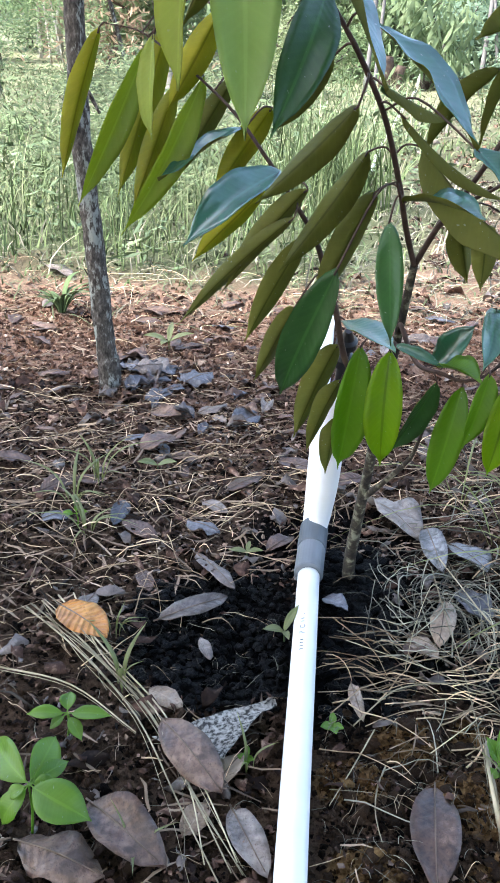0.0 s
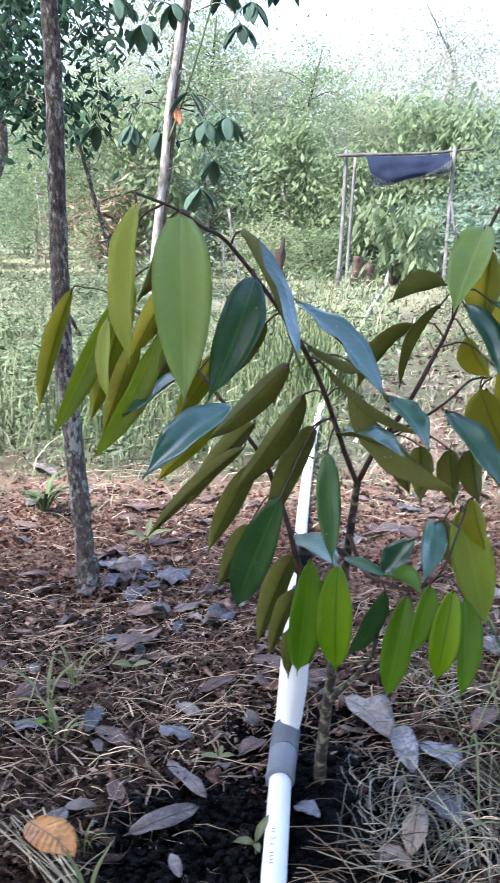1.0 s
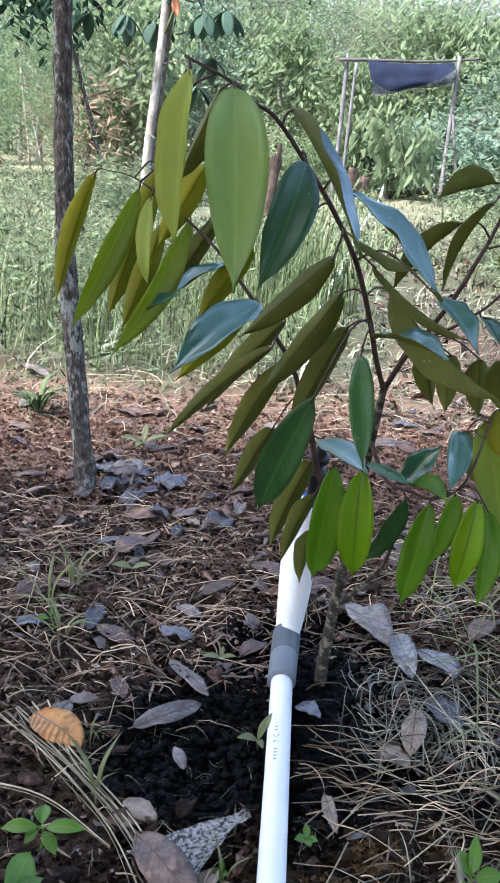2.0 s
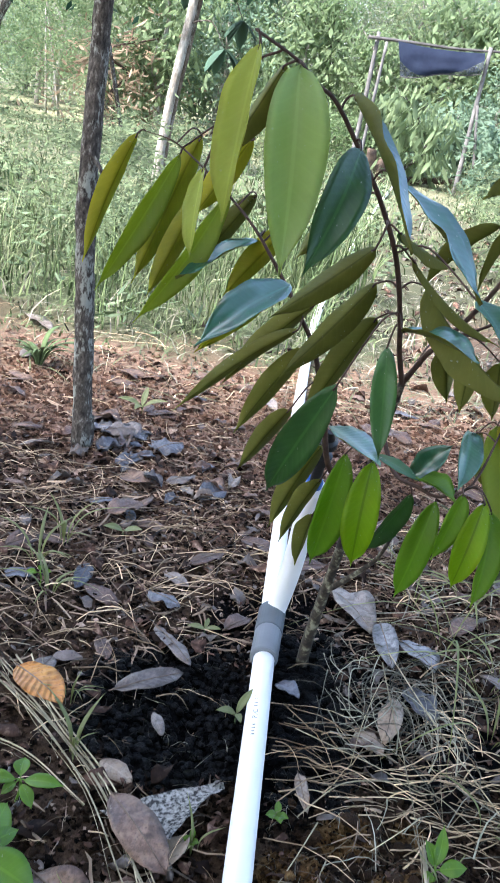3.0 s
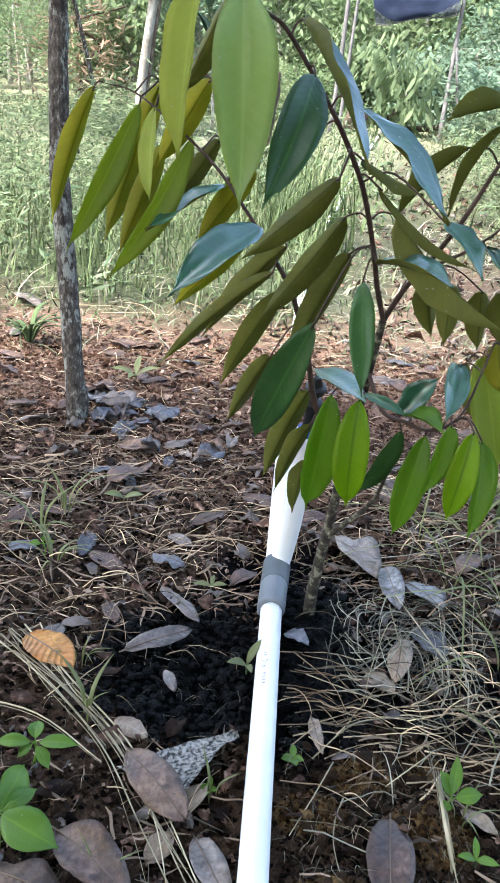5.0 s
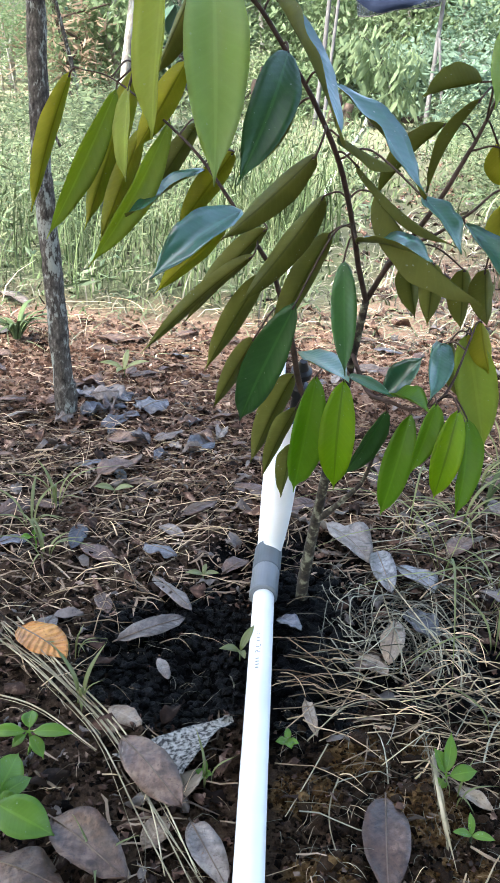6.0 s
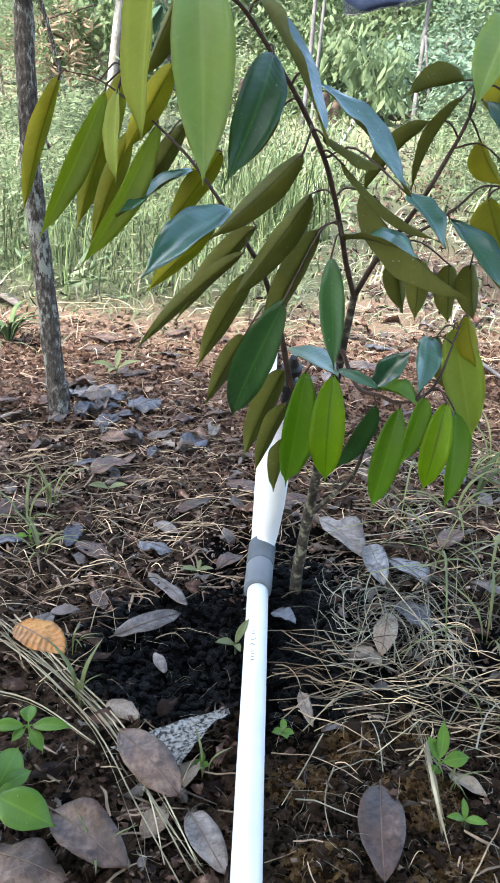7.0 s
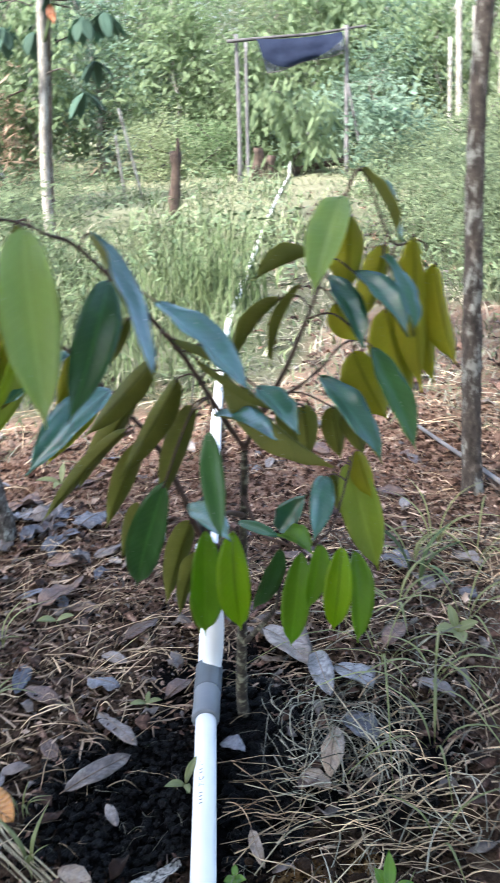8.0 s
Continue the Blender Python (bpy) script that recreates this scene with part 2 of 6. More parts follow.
def ground_material():
    m, t, b = material("forest_soil", 0.95, 0.04)
    p = coords(t)
    sep = t.nodes.new("ShaderNodeSeparateXYZ")
    t.links.new(p, sep.inputs[0])
    x, y = sep.outputs[0], sep.outputs[1]
    wob = calc(t, "SUBTRACT", noise_tex(t, 9.0, 4), 0.5)
    wide = calc(t, "SUBTRACT", noise_tex(t, 1.6, 4), 0.5)
    fine = noise_tex(t, 150.0, 9, 0.82)
    island = t.nodes.new("ShaderNodeNewGeometry").outputs["Random Per Island"]
    grain = calc(t, "ADD", calc(t, "MULTIPLY", fine, 0.75), calc(t, "MULTIPLY", island, 0.30))
    soil = ramp(t, grain, [(0.38, (0.003, 0.0022, 0.0018)), (0.57, (0.032, 0.020, 0.013)), (0.82, (0.19, 0.125, 0.085))])
    rust = ramp(t, grain, [(0.40, (0.010, 0.005, 0.002)), (0.56, (0.115, 0.060, 0.022)), (0.82, (0.36, 0.235, 0.110))])
    clay = ramp(t, grain, [(0.34, (0.026, 0.014, 0.010)), (0.56, (0.148, 0.081, 0.054)), (0.80, (0.38, 0.262, 0.200))])
    char = ramp(t, grain, [(0.45, (0.0010, 0.0010, 0.0012)), (0.75, (0.0045, 0.0045, 0.005)), (0.98, (0.045, 0.043, 0.042))])
    turf = ramp(t, calc(t, "ADD", noise_tex(t, 2.2, 6, 0.7), calc(t, "MULTIPLY", wide, 0.3)),
                [(0.32, (0.036, 0.044, 0.023)), (0.50, (0.070, 0.082, 0.046)), (0.70, (0.13, 0.130, 0.086))])
    # turf lightened with distance; the colour stands in for sunlit ground
    lightened_turf = ramp(t, noise_tex(t, 1.1, 6, 0.7), [(0.3, (0.13, 0.138, 0.080)), (0.7, (0.25, 0.245, 0.165))])
    turf = mix(t, calc(t, "MULTIPLY", step(t, calc(t, "ADD", y, calc(t, "MULTIPLY", wide, 3.0)), 5.0, 9.0), 0.85), turf, lightened_turf)
    path = ramp(t, noise_tex(t, 14.0, 6, 0.7), [(0.3, (0.05, 0.045, 0.032)), (0.7, (0.125, 0.11, 0.08))])

    def ellipse(cx, cy, rx, ry):
        dx = calc(t, "DIVIDE", calc(t, "SUBTRACT", x, cx), rx)
        dy = calc(t, "DIVIDE", calc(t, "SUBTRACT", y, cy), ry)
        d = calc(t, "SQRT", calc(t, "ADD", calc(t, "MULTIPLY", dx, dx), calc(t, "MULTIPLY", dy, dy)))
        return calc(t, "ADD", d, calc(t, "MULTIPLY", wob, 0.9))

    brown_soil = ramp(t, grain, [(0.40, (0.003, 0.002, 0.0015)), (0.58, (0.045, 0.025, 0.016)), (0.80, (0.27, 0.170, 0.120))])
    soil = mix(t, step(t, calc(t, "ADD", y, calc(t, "MULTIPLY", wob, 0.4)), 1.05, 1.35), soil, brown_soil)
    colour = soil
    for cx, cy, rx, ry in ((0.190, 0.655, 0.036, 0.028), (0.245, 0.712, 0.036, 0.032), (0.305, 0.645, 0.046, 0.042), (0.20, 0.555, 0.036, 0.036), (0.33, 0.555, 0.05, 0.04), (0.31, 0.735, 0.022, 0.018)):
        colour = mix(t, step(t, ellipse(cx, cy, rx, ry), 1.10, 0.80), colour, rust)
    aside = step(t, calc(t, "ABSOLUTE", calc(t, "SUBTRACT", x, 0.2)), 0.8, 2.5)
    drift = calc(t, "MULTIPLY", calc(t, "SUBTRACT", noise_tex(t, 0.45, 4), 0.5), calc(t, "MULTIPLY", aside, 6.0))
    far_soil = calc(t, "MULTIPLY", step(t, noise_tex(t, 0.9, 5), 0.42, 0.60), aside)
    colour = mix(t, step(t, calc(t, "ADD", calc(t, "ADD", y, drift), calc(t, "MULTIPLY", wob, 0.5)), 1.40, 1.75), colour, clay)
    colour = mix(t, far_soil, colour, brown_soil)
    # darker brown towards the right
    colour = mix(t, calc(t, "MULTIPLY", step(t, calc(t, "ADD", x, calc(t, "MULTIPLY", wob, 0.3)), 0.45, 0.80), 0.7), colour, brown_soil)
    for cx, cy, rx, ry in ((0.055, 0.86, 0.130, 0.135), (0.19, 0.90, 0.075, 0.19), (0.34, 0.90, 0.14, 0.13), (0.17, 1.06, 0.13, 0.12)):
        colour = mix(t, step(t, ellipse(cx, cy, rx, ry), 1.15, 0.75), colour, char)
    edge = calc(t, "ADD", calc(t, "ADD", y, drift), calc(t, "MULTIPLY", wide, 0.9))
    edge = calc(t, "SUBTRACT", edge, calc(t, "MULTIPLY", step(t, x, 0.30, 0.75), step(t, x, 1.9, 1.2)))
    colour = mix(t, step(t, edge, 2.2, 2.6), colour, turf)
    track = calc(t, "ABSOLUTE", calc(t, "SUBTRACT", calc(t, "SUBTRACT", x, 0.75), calc(t, "MULTIPLY", calc(t, "SUBTRACT", y, 2.5), 0.09)))
    bare = calc(t, "MULTIPLY", step(t, calc(t, "ADD", track, calc(t, "MULTIPLY", wide, 0.8)), 0.55, 0.25), step(t, y, 12.5, 10.0))
    colour = mix(t, calc(t, "MULTIPLY", calc(t, "MULTIPLY", bare, 0.35), step(t, y, 2.2, 2.6)), colour, path)
    t.links.new(colour, b.inputs["Base Color"])
    t.links.new(calc(t, "MULTIPLY_ADD", noise_tex(t, 60.0, 3), 0.5, 0.5), b.inputs["Roughness"])
    bump(t, b, calc(t, "ADD", fine, noise_tex(t, 45.0, 6)), 1.0, 0.008)
    return m


SOIL = ground_material()


def dead_material(name, dark, mid, pale, scale, rough=0.6, spec=0.5, grey=0.45, ridge=0.09, wet=0.3):
    """A dry blade: midrib, side veins, blotches and dark stains."""
    m, t, b = material(name, rough, spec)
    uv = t.nodes.new("ShaderNodeUVMap").outputs[0]
    sep = t.nodes.new("ShaderNodeSeparateXYZ")
    t.links.new(uv, sep.inputs[0])
    u, v = sep.outputs[0], sep.outputs[1]
    side = calc(t, "ABSOLUTE", calc(t, "SUBTRACT", v, 0.5))
    line = calc(t, "SINE", calc(t, "MULTIPLY", calc(t, "SUBTRACT", u, calc(t, "MULTIPLY", side, 0.35)), 62.0))
    info = t.nodes.new("ShaderNodeObjectInfo").outputs["Random"]
    tone = calc(t, "ADD", calc(t, "MULTIPLY", noise_tex(t, scale, 6, 0.7), 0.85), calc(t, "MULTIPLY", info, 0.18))
    colour = ramp(t, tone, [(0.36, dark), (0.55, mid), (0.74, pale)])
    colour = mix(t, calc(t, "MULTIPLY", step(t, noise_tex(t, scale * 0.45, 3), 0.56, 0.66), 0.6), colour, tuple(c * 0.35 for c in dark))
    bloom = step(t, noise_tex(t, scale * 0.7, 6, 0.8), 0.50, 0.68)
    colour = mix(t, calc(t, "MULTIPLY", bloom, grey), colour, tuple(0.5 * (p + sum(pale) / 3) for p in pale))
    specks = step(t, noise_tex(t, scale * 7.0, 2), 0.60, 0.68)
    colour = mix(t, calc(t, "MULTIPLY", specks, 0.45), colour, tuple(c * 0.4 for c in dark))
    colour = mix(t, calc(t, "MULTIPLY", step(t, line, 0.7, 1.0), ridge * 0.5), colour, pale)
    colour = mix(t, calc(t, "MULTIPLY", step(t, side, 0.03, 0.010), 0.3), colour, pale)
    t.links.new(colour, b.inputs["Base Color"])
    t.links.new(calc(t, "MULTIPLY_ADD", noise_tex(t, scale * 0.9, 3), 0.7, rough - 0.28), b.inputs["Roughness"])
    t.links.new(calc(t, "MULTIPLY", step(t, noise_tex(t, scale * 0.5, 3), 0.42, 0.60), wet), b.inputs["Coat Weight"])
    b.inputs["Coat Roughness"].default_value = 0.22
    bump(t, b, calc(t, "ADD", calc(t, "MULTIPLY", line, ridge), noise_tex(t, 70.0, 6)), 0.6, 0.0030)
    return m


SOIL_CLOD = plain("soil_clod", [(0.35, (0.010, 0.006, 0.003)), (0.6, (0.070, 0.038, 0.019)), (0.85, (0.25, 0.155, 0.080))], 170, 0.85, 400, 1.0, 0.003, island=0.4, spec=0.15)
DEAD_BROWN = dead_material("dead_leaf_brown", (0.028, 0.014, 0.010), (0.088, 0.047, 0.031), (0.24, 0.150, 0.100), 55, 0.42, 0.5, grey=0.28)
LITTER = plain("leaf_litter", [(0.3, (0.014, 0.008, 0.006)), (0.55, (0.085, 0.049, 0.036)), (0.75, (0.32, 0.225, 0.165))], 75, 0.65, 240, 0.5, 0.001, island=0.85, spec=0.1)
LITTER_PALE = plain("pale_leaf_litter", [(0.3, (0.055, 0.036, 0.027)), (0.55, (0.25, 0.175, 0.13)), (0.75, (0.56, 0.46, 0.37))], 40, 0.65, None, island=0.9, spec=0.15)
CHAR = plain("charred_clod", [(0.35, (0.0010, 0.0010, 0.0012)), (0.65, (0.0030, 0.0030, 0.0036)), (0.85, (0.018, 0.017, 0.018))], 160, 0.34, 420, 1.0, 0.003, island=0.9, spec=0.10)
DEAD_GREY = dead_material("dead_leaf_grey", (0.060, 0.047, 0.040), (0.155, 0.122, 0.104), (0.33, 0.28, 0.24), 50, 0.45, 0.5)
DEAD_SILVER = dead_material("dead_leaf_silver", (0.065, 0.062, 0.058), (0.21, 0.21, 0.215), (0.42, 0.415, 0.41), 60, 0.42, 0.5)
DEAD_BLUE = dead_material("dead_leaf_slate", (0.022, 0.023, 0.030), (0.085, 0.085, 0.10), (0.22, 0.22, 0.245), 60, 0.40, 0.5)
DEAD_PALE = dead_material("dead_leaf_pale", (0.11, 0.088, 0.072), (0.235, 0.20, 0.17), (0.40, 0.36, 0.32), 40, 0.5, 0.4)
DEAD_TAN = dead_material("dead_leaf_tan", (0.19, 0.13, 0.09), (0.36, 0.27, 0.19), (0.5, 0.4, 0.3), 36, 0.65)
DEAD_ORANGE = dead_material("dead_leaf_orange", (0.27, 0.085, 0.012), (0.46, 0.185, 0.030), (0.58, 0.30, 0.075), 34, 0.5, grey=0.08, ridge=0.5)
DEAD_RED = dead_material("dead_leaf_red", (0.30, 0.075, 0.025), (0.50, 0.16, 0.06), (0.60, 0.30, 0.16), 30, 0.6, grey=0.05)
RIB = plain("dry_midrib", [(0.3, (0.075, 0.050, 0.036)), (0.7, (0.20, 0.145, 0.105))], 60, 0.6)
DEAD_SPECKLED = plain("dead_leaf_speckled", [(0.42, (0.022, 0.021, 0.020)), (0.49, (0.19, 0.182, 0.165)), (0.66, (0.38, 0.365, 0.335))], 230, 0.7, 200, 0.5, 0.001)
WEED_BLADE = leaf_material("pale_weed_green", (0.12, 0.145, 0.058), (0.225, 0.248, 0.125), 0.5, 0.35, 0.4)
SEEDLING = leaf_material("seedling_green", (0.060, 0.155, 0.012), (0.145, 0.27, 0.030), 0.4, 0.38, 0.5, sheen=0.2)


# ---- builders ----
def finish(ob, materials, parent=None, label="", smooth=True):
    for m in materials if isinstance(materials, (list, tuple)) else (materials,):
        ob.data.materials.append(m)
    if smooth:
        ob.data.shade_smooth()
    if parent is not None:
        ob.parent = parent
    if label:
        tagged(ob, label)
    return ob


def solid(name, verts, faces, materials, parent=None, label="", smooth=True, slots=None, uvs=None):
    mesh = bpy.data.meshes.new(name)
    mesh.from_pydata(verts, [], faces)
    if slots is not None:
        mesh.polygons.foreach_set("material_index", slots)
    if uvs is not None:
        layer = mesh.uv_layers.new(name="UVMap")
        order = np.empty(len(mesh.loops), dtype=np.int32)
        mesh.loops.foreach_get("vertex_index", order)
        layer.data.foreach_set("uv", np.asarray(uvs, dtype=np.float32)[order].ravel())
    mesh.update()
    return finish(new(name, mesh), materials, parent, label, smooth)


def part(name, bm, materials, parent=None, label="", smooth=True):
    mesh = bpy.data.meshes.new(name)
    bm.to_mesh(mesh)
    bm.free()
    return finish(new(name, mesh), materials, parent, label, smooth)


def thing(name, place, label, category, group="", kind=""):
    ob = new(name)
    ob.location = place
    ob.empty_display_size = 0.05
    return tagged(ob, label, category, group, kind)


def spline(points, per=6):
    """A smooth line through the points."""
    p = [Vector(q) for q in points]
    p = [2 * p[0] - p[1]] + p + [2 * p[-1] - p[-2]]
    out = []
    for i in range(1, len(p) - 2):
        for k in range(per):
            s = k / per
            out.append(0.5 * (2 * p[i] + (p[i + 1] - p[i - 1]) * s + (2 * p[i - 1] - 5 * p[i] + 4 * p[i + 1] - p[i + 2]) * s * s
                              + (3 * p[i] - p[i - 1] - 3 * p[i + 1] + p[i + 2]) * s ** 3))
    out.append(p[-2].copy())
    return out


def tube_data(line, radii, sides, lumps=0.0, scale=40.0):
    """Vertices and faces of a round, tapered, closed tube along the line."""
    n = len(line)
    radius = [radii[0] + (radii[1] - radii[0]) * i / (n - 1) for i in range(n)] if len(radii) == 2 else radii
    verts, faces, side = [], [], None
    for i, c in enumerate(line):
        d = (line[min(i + 1, n - 1)] - line[max(i - 1, 0)]).normalized()
        side = d.orthogonal().normalized() if side is None else (side - d * side.dot(d)).normalized()
        other = d.cross(side)
        for k in range(sides):
            a = 2 * math.pi * k / sides
            w = side * math.cos(a) + other * math.sin(a)
            r = radius[i] * (1 + (lumps * noise.noise((c + w * radius[i]) * scale) if lumps else 0))
            verts.append(c + w * r)
    for i in range(n - 1):
        for k in range(sides):
            a, b = i * sides + k, i * sides + (k + 1) % sides
            faces.append((a, b, b + sides, a + sides))
    faces.append(tuple(reversed(range(sides))))
    faces.append(tuple(range((n - 1) * sides, n * sides)))
    return verts, faces


def tube(name, points, radii, mat, parent=None, label="", sides=10, per=6, lumps=0.0, scale=40.0):
    line = spline(points, per) if per > 1 else [Vector(p) for p in points]
    v, f = tube_data(line, radii, sides, lumps, scale)
    origin = Vector(parent.location) if parent is not None else Vector((0, 0, 0))
    return solid(name, [q - origin for q in v], f, mat, parent, label)


class Heap:
    """Collects many small pieces into one mesh."""

    def __init__(self):
        self.verts, self.faces = [], []

    def add(self, verts, faces):
        k = len(self.verts)
        self.verts.extend(verts)
        self.faces.extend(tuple(i + k for i in f) for f in faces)

    def build(self, name, mat, label, category, smooth=True):
        ob = solid(name, self.verts, self.faces, mat, smooth=smooth)
        return tagged(ob, label, category, kind="stuff")


def gz(x, y):
    """The ground's height."""
    near = 1.0 if y < 3 else 1.0 + min(4.0, (y - 3) * 0.4)
    z = 0.010 * near * noise.noise((x * 2.3, y * 2.3, 0.3)) + 0.006 * noise.noise((x * 9, y * 9, 4.1))
    if y < 4:
        z += 0.005 * noise.noise((x * 28, y * 28, 8.7)) + 0.003 * noise.noise((x * 75, y * 75, 2.2))
        for cx, cy, r, h in ((0.205, 0.655, 0.036, 0.010), (0.250, 0.712, 0.040, 0.014), (0.305, 0.650, 0.045, 0.012), (0.215, 0.560, 0.040, 0.010)):
            if abs(x - cx) < r and abs(y - cy) < r:
                z += h * max(0.0, 1 - ((x - cx) ** 2 + (y - cy) ** 2) / r ** 2)
        d = math.hypot((x - 0.05) / 0.12, (y - 0.86) / 0.12)
        z -= 0.012 * max(0.0, 1 - d * d)
        z += 0.006 * noise.noise((x * 45, y * 45, 5.5)) if y < 2.3 else 0.0
        z *= min(1.0, 0.35 + abs(x - 0.14) * 9) if y < 2.6 else 1.0
    return z - 0.004


def pipe_x(y):
    """The irrigation line on the ground."""
    return 0.134 + 0.006 * y + (0.0105 * (y - 1.2) ** 2 if y > 1.2 else 0.0) * (1.0 if y < 8 else 0.97)


# ---- ground ----
def spaced(lo, a, b, hi, dense, grow):
    mid = list(np.arange(a, b + 1e-6, dense))
    up, s = [], dense
    while (up or mid)[-1] < hi:
        s *= grow
        up.append((up or mid)[-1] + s)
    down, s = [], dense
    while (down or [mid[0]])[-1] > lo:
        s *= grow
        down.append((down or [mid[0]])[-1] - s)
    return list(reversed(down)) + mid + up


gx = spaced(-900, -0.75, 1.15, 900, 0.011, 1.13)
gy = spaced(-600, 0.35, 2.4, 1500, 0.011, 1.10)
solid_ground = solid("ground", [(x, y, gz(x, y)) for y in gy for x in gx],
                     [(j * len(gx) + i, j * len(gx) + i + 1, (j + 1) * len(gx) + i + 1, (j + 1) * len(gx) + i)
                      for j in range(len(gy) - 1) for i in range(len(gx) - 1)], SOIL)
tagged(solid_ground, "dark crumbly soil turning to red clay and turf", "ground", kind="structure")


# ---- leaf blades ----
def blade(length, width, bow=0.05, fold=0.25, tip=0.35, wave=0.0, seed=0.0, rows=14, across=3, thick=0.00035, recurve=0.0, full=0.82, drip=0.0, torn=False):
    """A thin two-sided blade along +X with its upper face to +Z; slot 0 above, slot 1 below."""
    cols = 2 * across + 1
    verts, uvs = [], []
    for layer in (1, -1):
        for i in range(rows + 1):
            u = i / rows
            w = math.sin(math.pi * min(1.0, u ** 0.92)) ** full if 0 < u < 1 else 0.0
            if drip:
                body = min(1.0, u / (1 - 0.6 * drip))
                w = max(math.sin(math.pi * body ** 0.95) ** full if 0 < body < 1 else 0.0, 0.17 * (1 - u) / drip if u > 1 - drip else 0.0)
            elif torn:
                w = (1 - u) ** 0.75 * (0.95 + 0.10 * noise.noise((u * 7, seed, 2.0))) + 0.01
            elif u > 0.84:
                w *= 1 - tip * (u - 0.84) / 0.16
            w = max(w, 0.02)
            for j in range(cols):
                v = (j - across) / across
                half = 0.5 * width * w
                x = length * (u - 0.14 * v * (1 - u) if torn else u)
                y = v * half + 0.06 * width * math.sin(2.2 * u + seed) * u
                z = length * bow * math.sin(math.pi * u) - recurve * length * u ** 3 + fold * abs(v) ** 1.3 * half
                z += wave * width * abs(v) * noise.noise((u * 5 + seed * 7, v * 1.5, seed))
                y *= 1 + 0.03 * noise.noise((u * 9, seed * 3, v))
                z += layer * thick * (1 - 0.6 * abs(v))
                verts.append((x, y, z))
                uvs.append((u, 0.5 + 0.5 * v))
    n = (rows + 1) * cols
    faces, slots = [], []
    for i in range(rows):
        for j in range(cols - 1):
            a = i * cols + j
            faces.append((a, a + cols, a + cols + 1, a + 1))
            slots.append(0)
            faces.append((n + a, n + a + 1, n + a + cols + 1, n + a + cols))
            slots.append(1)
    rim = [j for j in range(cols)] + [i * cols + cols - 1 for i in range(1, rows + 1)] + [rows * cols + j for j in range(cols - 2, -1, -1)] + [i * cols for i in range(rows - 1, 0, -1)]
    for a, b in zip(rim, rim[1:] + rim[:1]):
        faces.append((a, b, n + b, n + a))
        slots.append(1)
    return verts, faces, slots, uvs


def aim(axis, up):
    """A turn that takes X along the axis and Z towards up."""
    x = Vector(axis).normalized()
    z = (Vector(up) - x * x.dot(Vector(up))).normalized()
    return Matrix((x, z.cross(x), z)).transposed()


# ---- durian sapling ----
SAPLING_BASE = Vector((0.195, 0.985, 0.0))
sapling = thing("fruit_sapling", SAPLING_BASE, "young durian sapling with drooping glossy leaves coppery underneath", "sapling")
BRANCHES = {}
BRANCHES["trunk"] = ([(0.194, 0.992, -0.02), (0.193, 0.968, 0.045), (0.196, 0.946, 0.115), (0.200, 0.930, 0.175), (0.206, 0.905, 0.270), (0.212, 0.872, 0.366), (0.217, 0.845, 0.445)], (0.0084, 0.0037), STEM)
BRANCHES["leader"] = ([(0.217, 0.845, 0.445), (0.203, 0.810, 0.483), (0.190, 0.765, 0.525), (0.171, 0.720, 0.578), (0.150, 0.695, 0.617), (0.131, 0.683, 0.645), (0.104, 0.666, 0.680), (0.088, 0.655, 0.690), (0.074, 0.637, 0.701), (0.048, 0.605, 0.712)], (0.0027, 0.0009), TWIG)
BRANCHES["branch"] = ([(0.217, 0.845, 0.445), (0.230, 0.825, 0.482), (0.237, 0.800, 0.502), (0.257, 0.765, 0.551), (0.274, 0.765, 0.587), (0.282, 0.770, 0.602), (0.294, 0.775, 0.633), (0.311, 0.780, 0.684)], (0.0029, 0.0010), TWIG)
BRANCHES["side_shoot"] = ([(0.208, 0.895, 0.300), (0.167, 0.865, 0.336), (0.149, 0.850, 0.400), (0.128, 0.835, 0.464), (0.111, 0.825, 0.494), (0.080, 0.820, 0.539), (0.043, 0.830, 0.580), (-0.024, 0.865, 0.625), (-0.060, 0.870, 0.634)], (0.0038, 0.0004), TWIG)
BRANCHES["low_branch"] = ([(0.212, 0.862, 0.385), (0.227, 0.830, 0.358), (0.246, 0.800, 0.360), (0.268, 0.790, 0.358), (0.297, 0.800, 0.373), (0.325, 0.850, 0.416)], (0.0024, 0.0010), TWIG)
BRANCHES["twig"] = ([(0.240, 0.795, 0.508), (0.264, 0.790, 0.521), (0.290, 0.787, 0.541), (0.312, 0.800, 0.558), (0.333, 0.810, 0.559)], (0.0016, 0.0008), TWIG)
BRANCHES["low_twig"] = ([(0.199, 0.935, 0.150), (0.218, 0.905, 0.190), (0.240, 0.880, 0.235), (0.246, 0.840, 0.300)], (0.0040, 0.0014), STEM)
BRANCHES["front_shoot"] = ([(0.210, 0.868, 0.360), (0.196, 0.825, 0.385), (0.186, 0.798, 0.392)], (0.0034, 0.0016), TWIG)
BRANCHES["tip_twig"] = ([(0.311, 0.780, 0.684), (0.331, 0.790, 0.709), (0.361, 0.820, 0.645), (0.383, 0.820, 0.644)], (0.0016, 0.0008), TWIG)
JOINTS = []
for key, (points, radii, bark) in BRANCHES.items():
    tube(key, points, radii, bark, sapling, sides=9, per=8, lumps=0.10, scale=160)
    JOINTS += spline(points, 8)[2 if key == "trunk" else 0:]
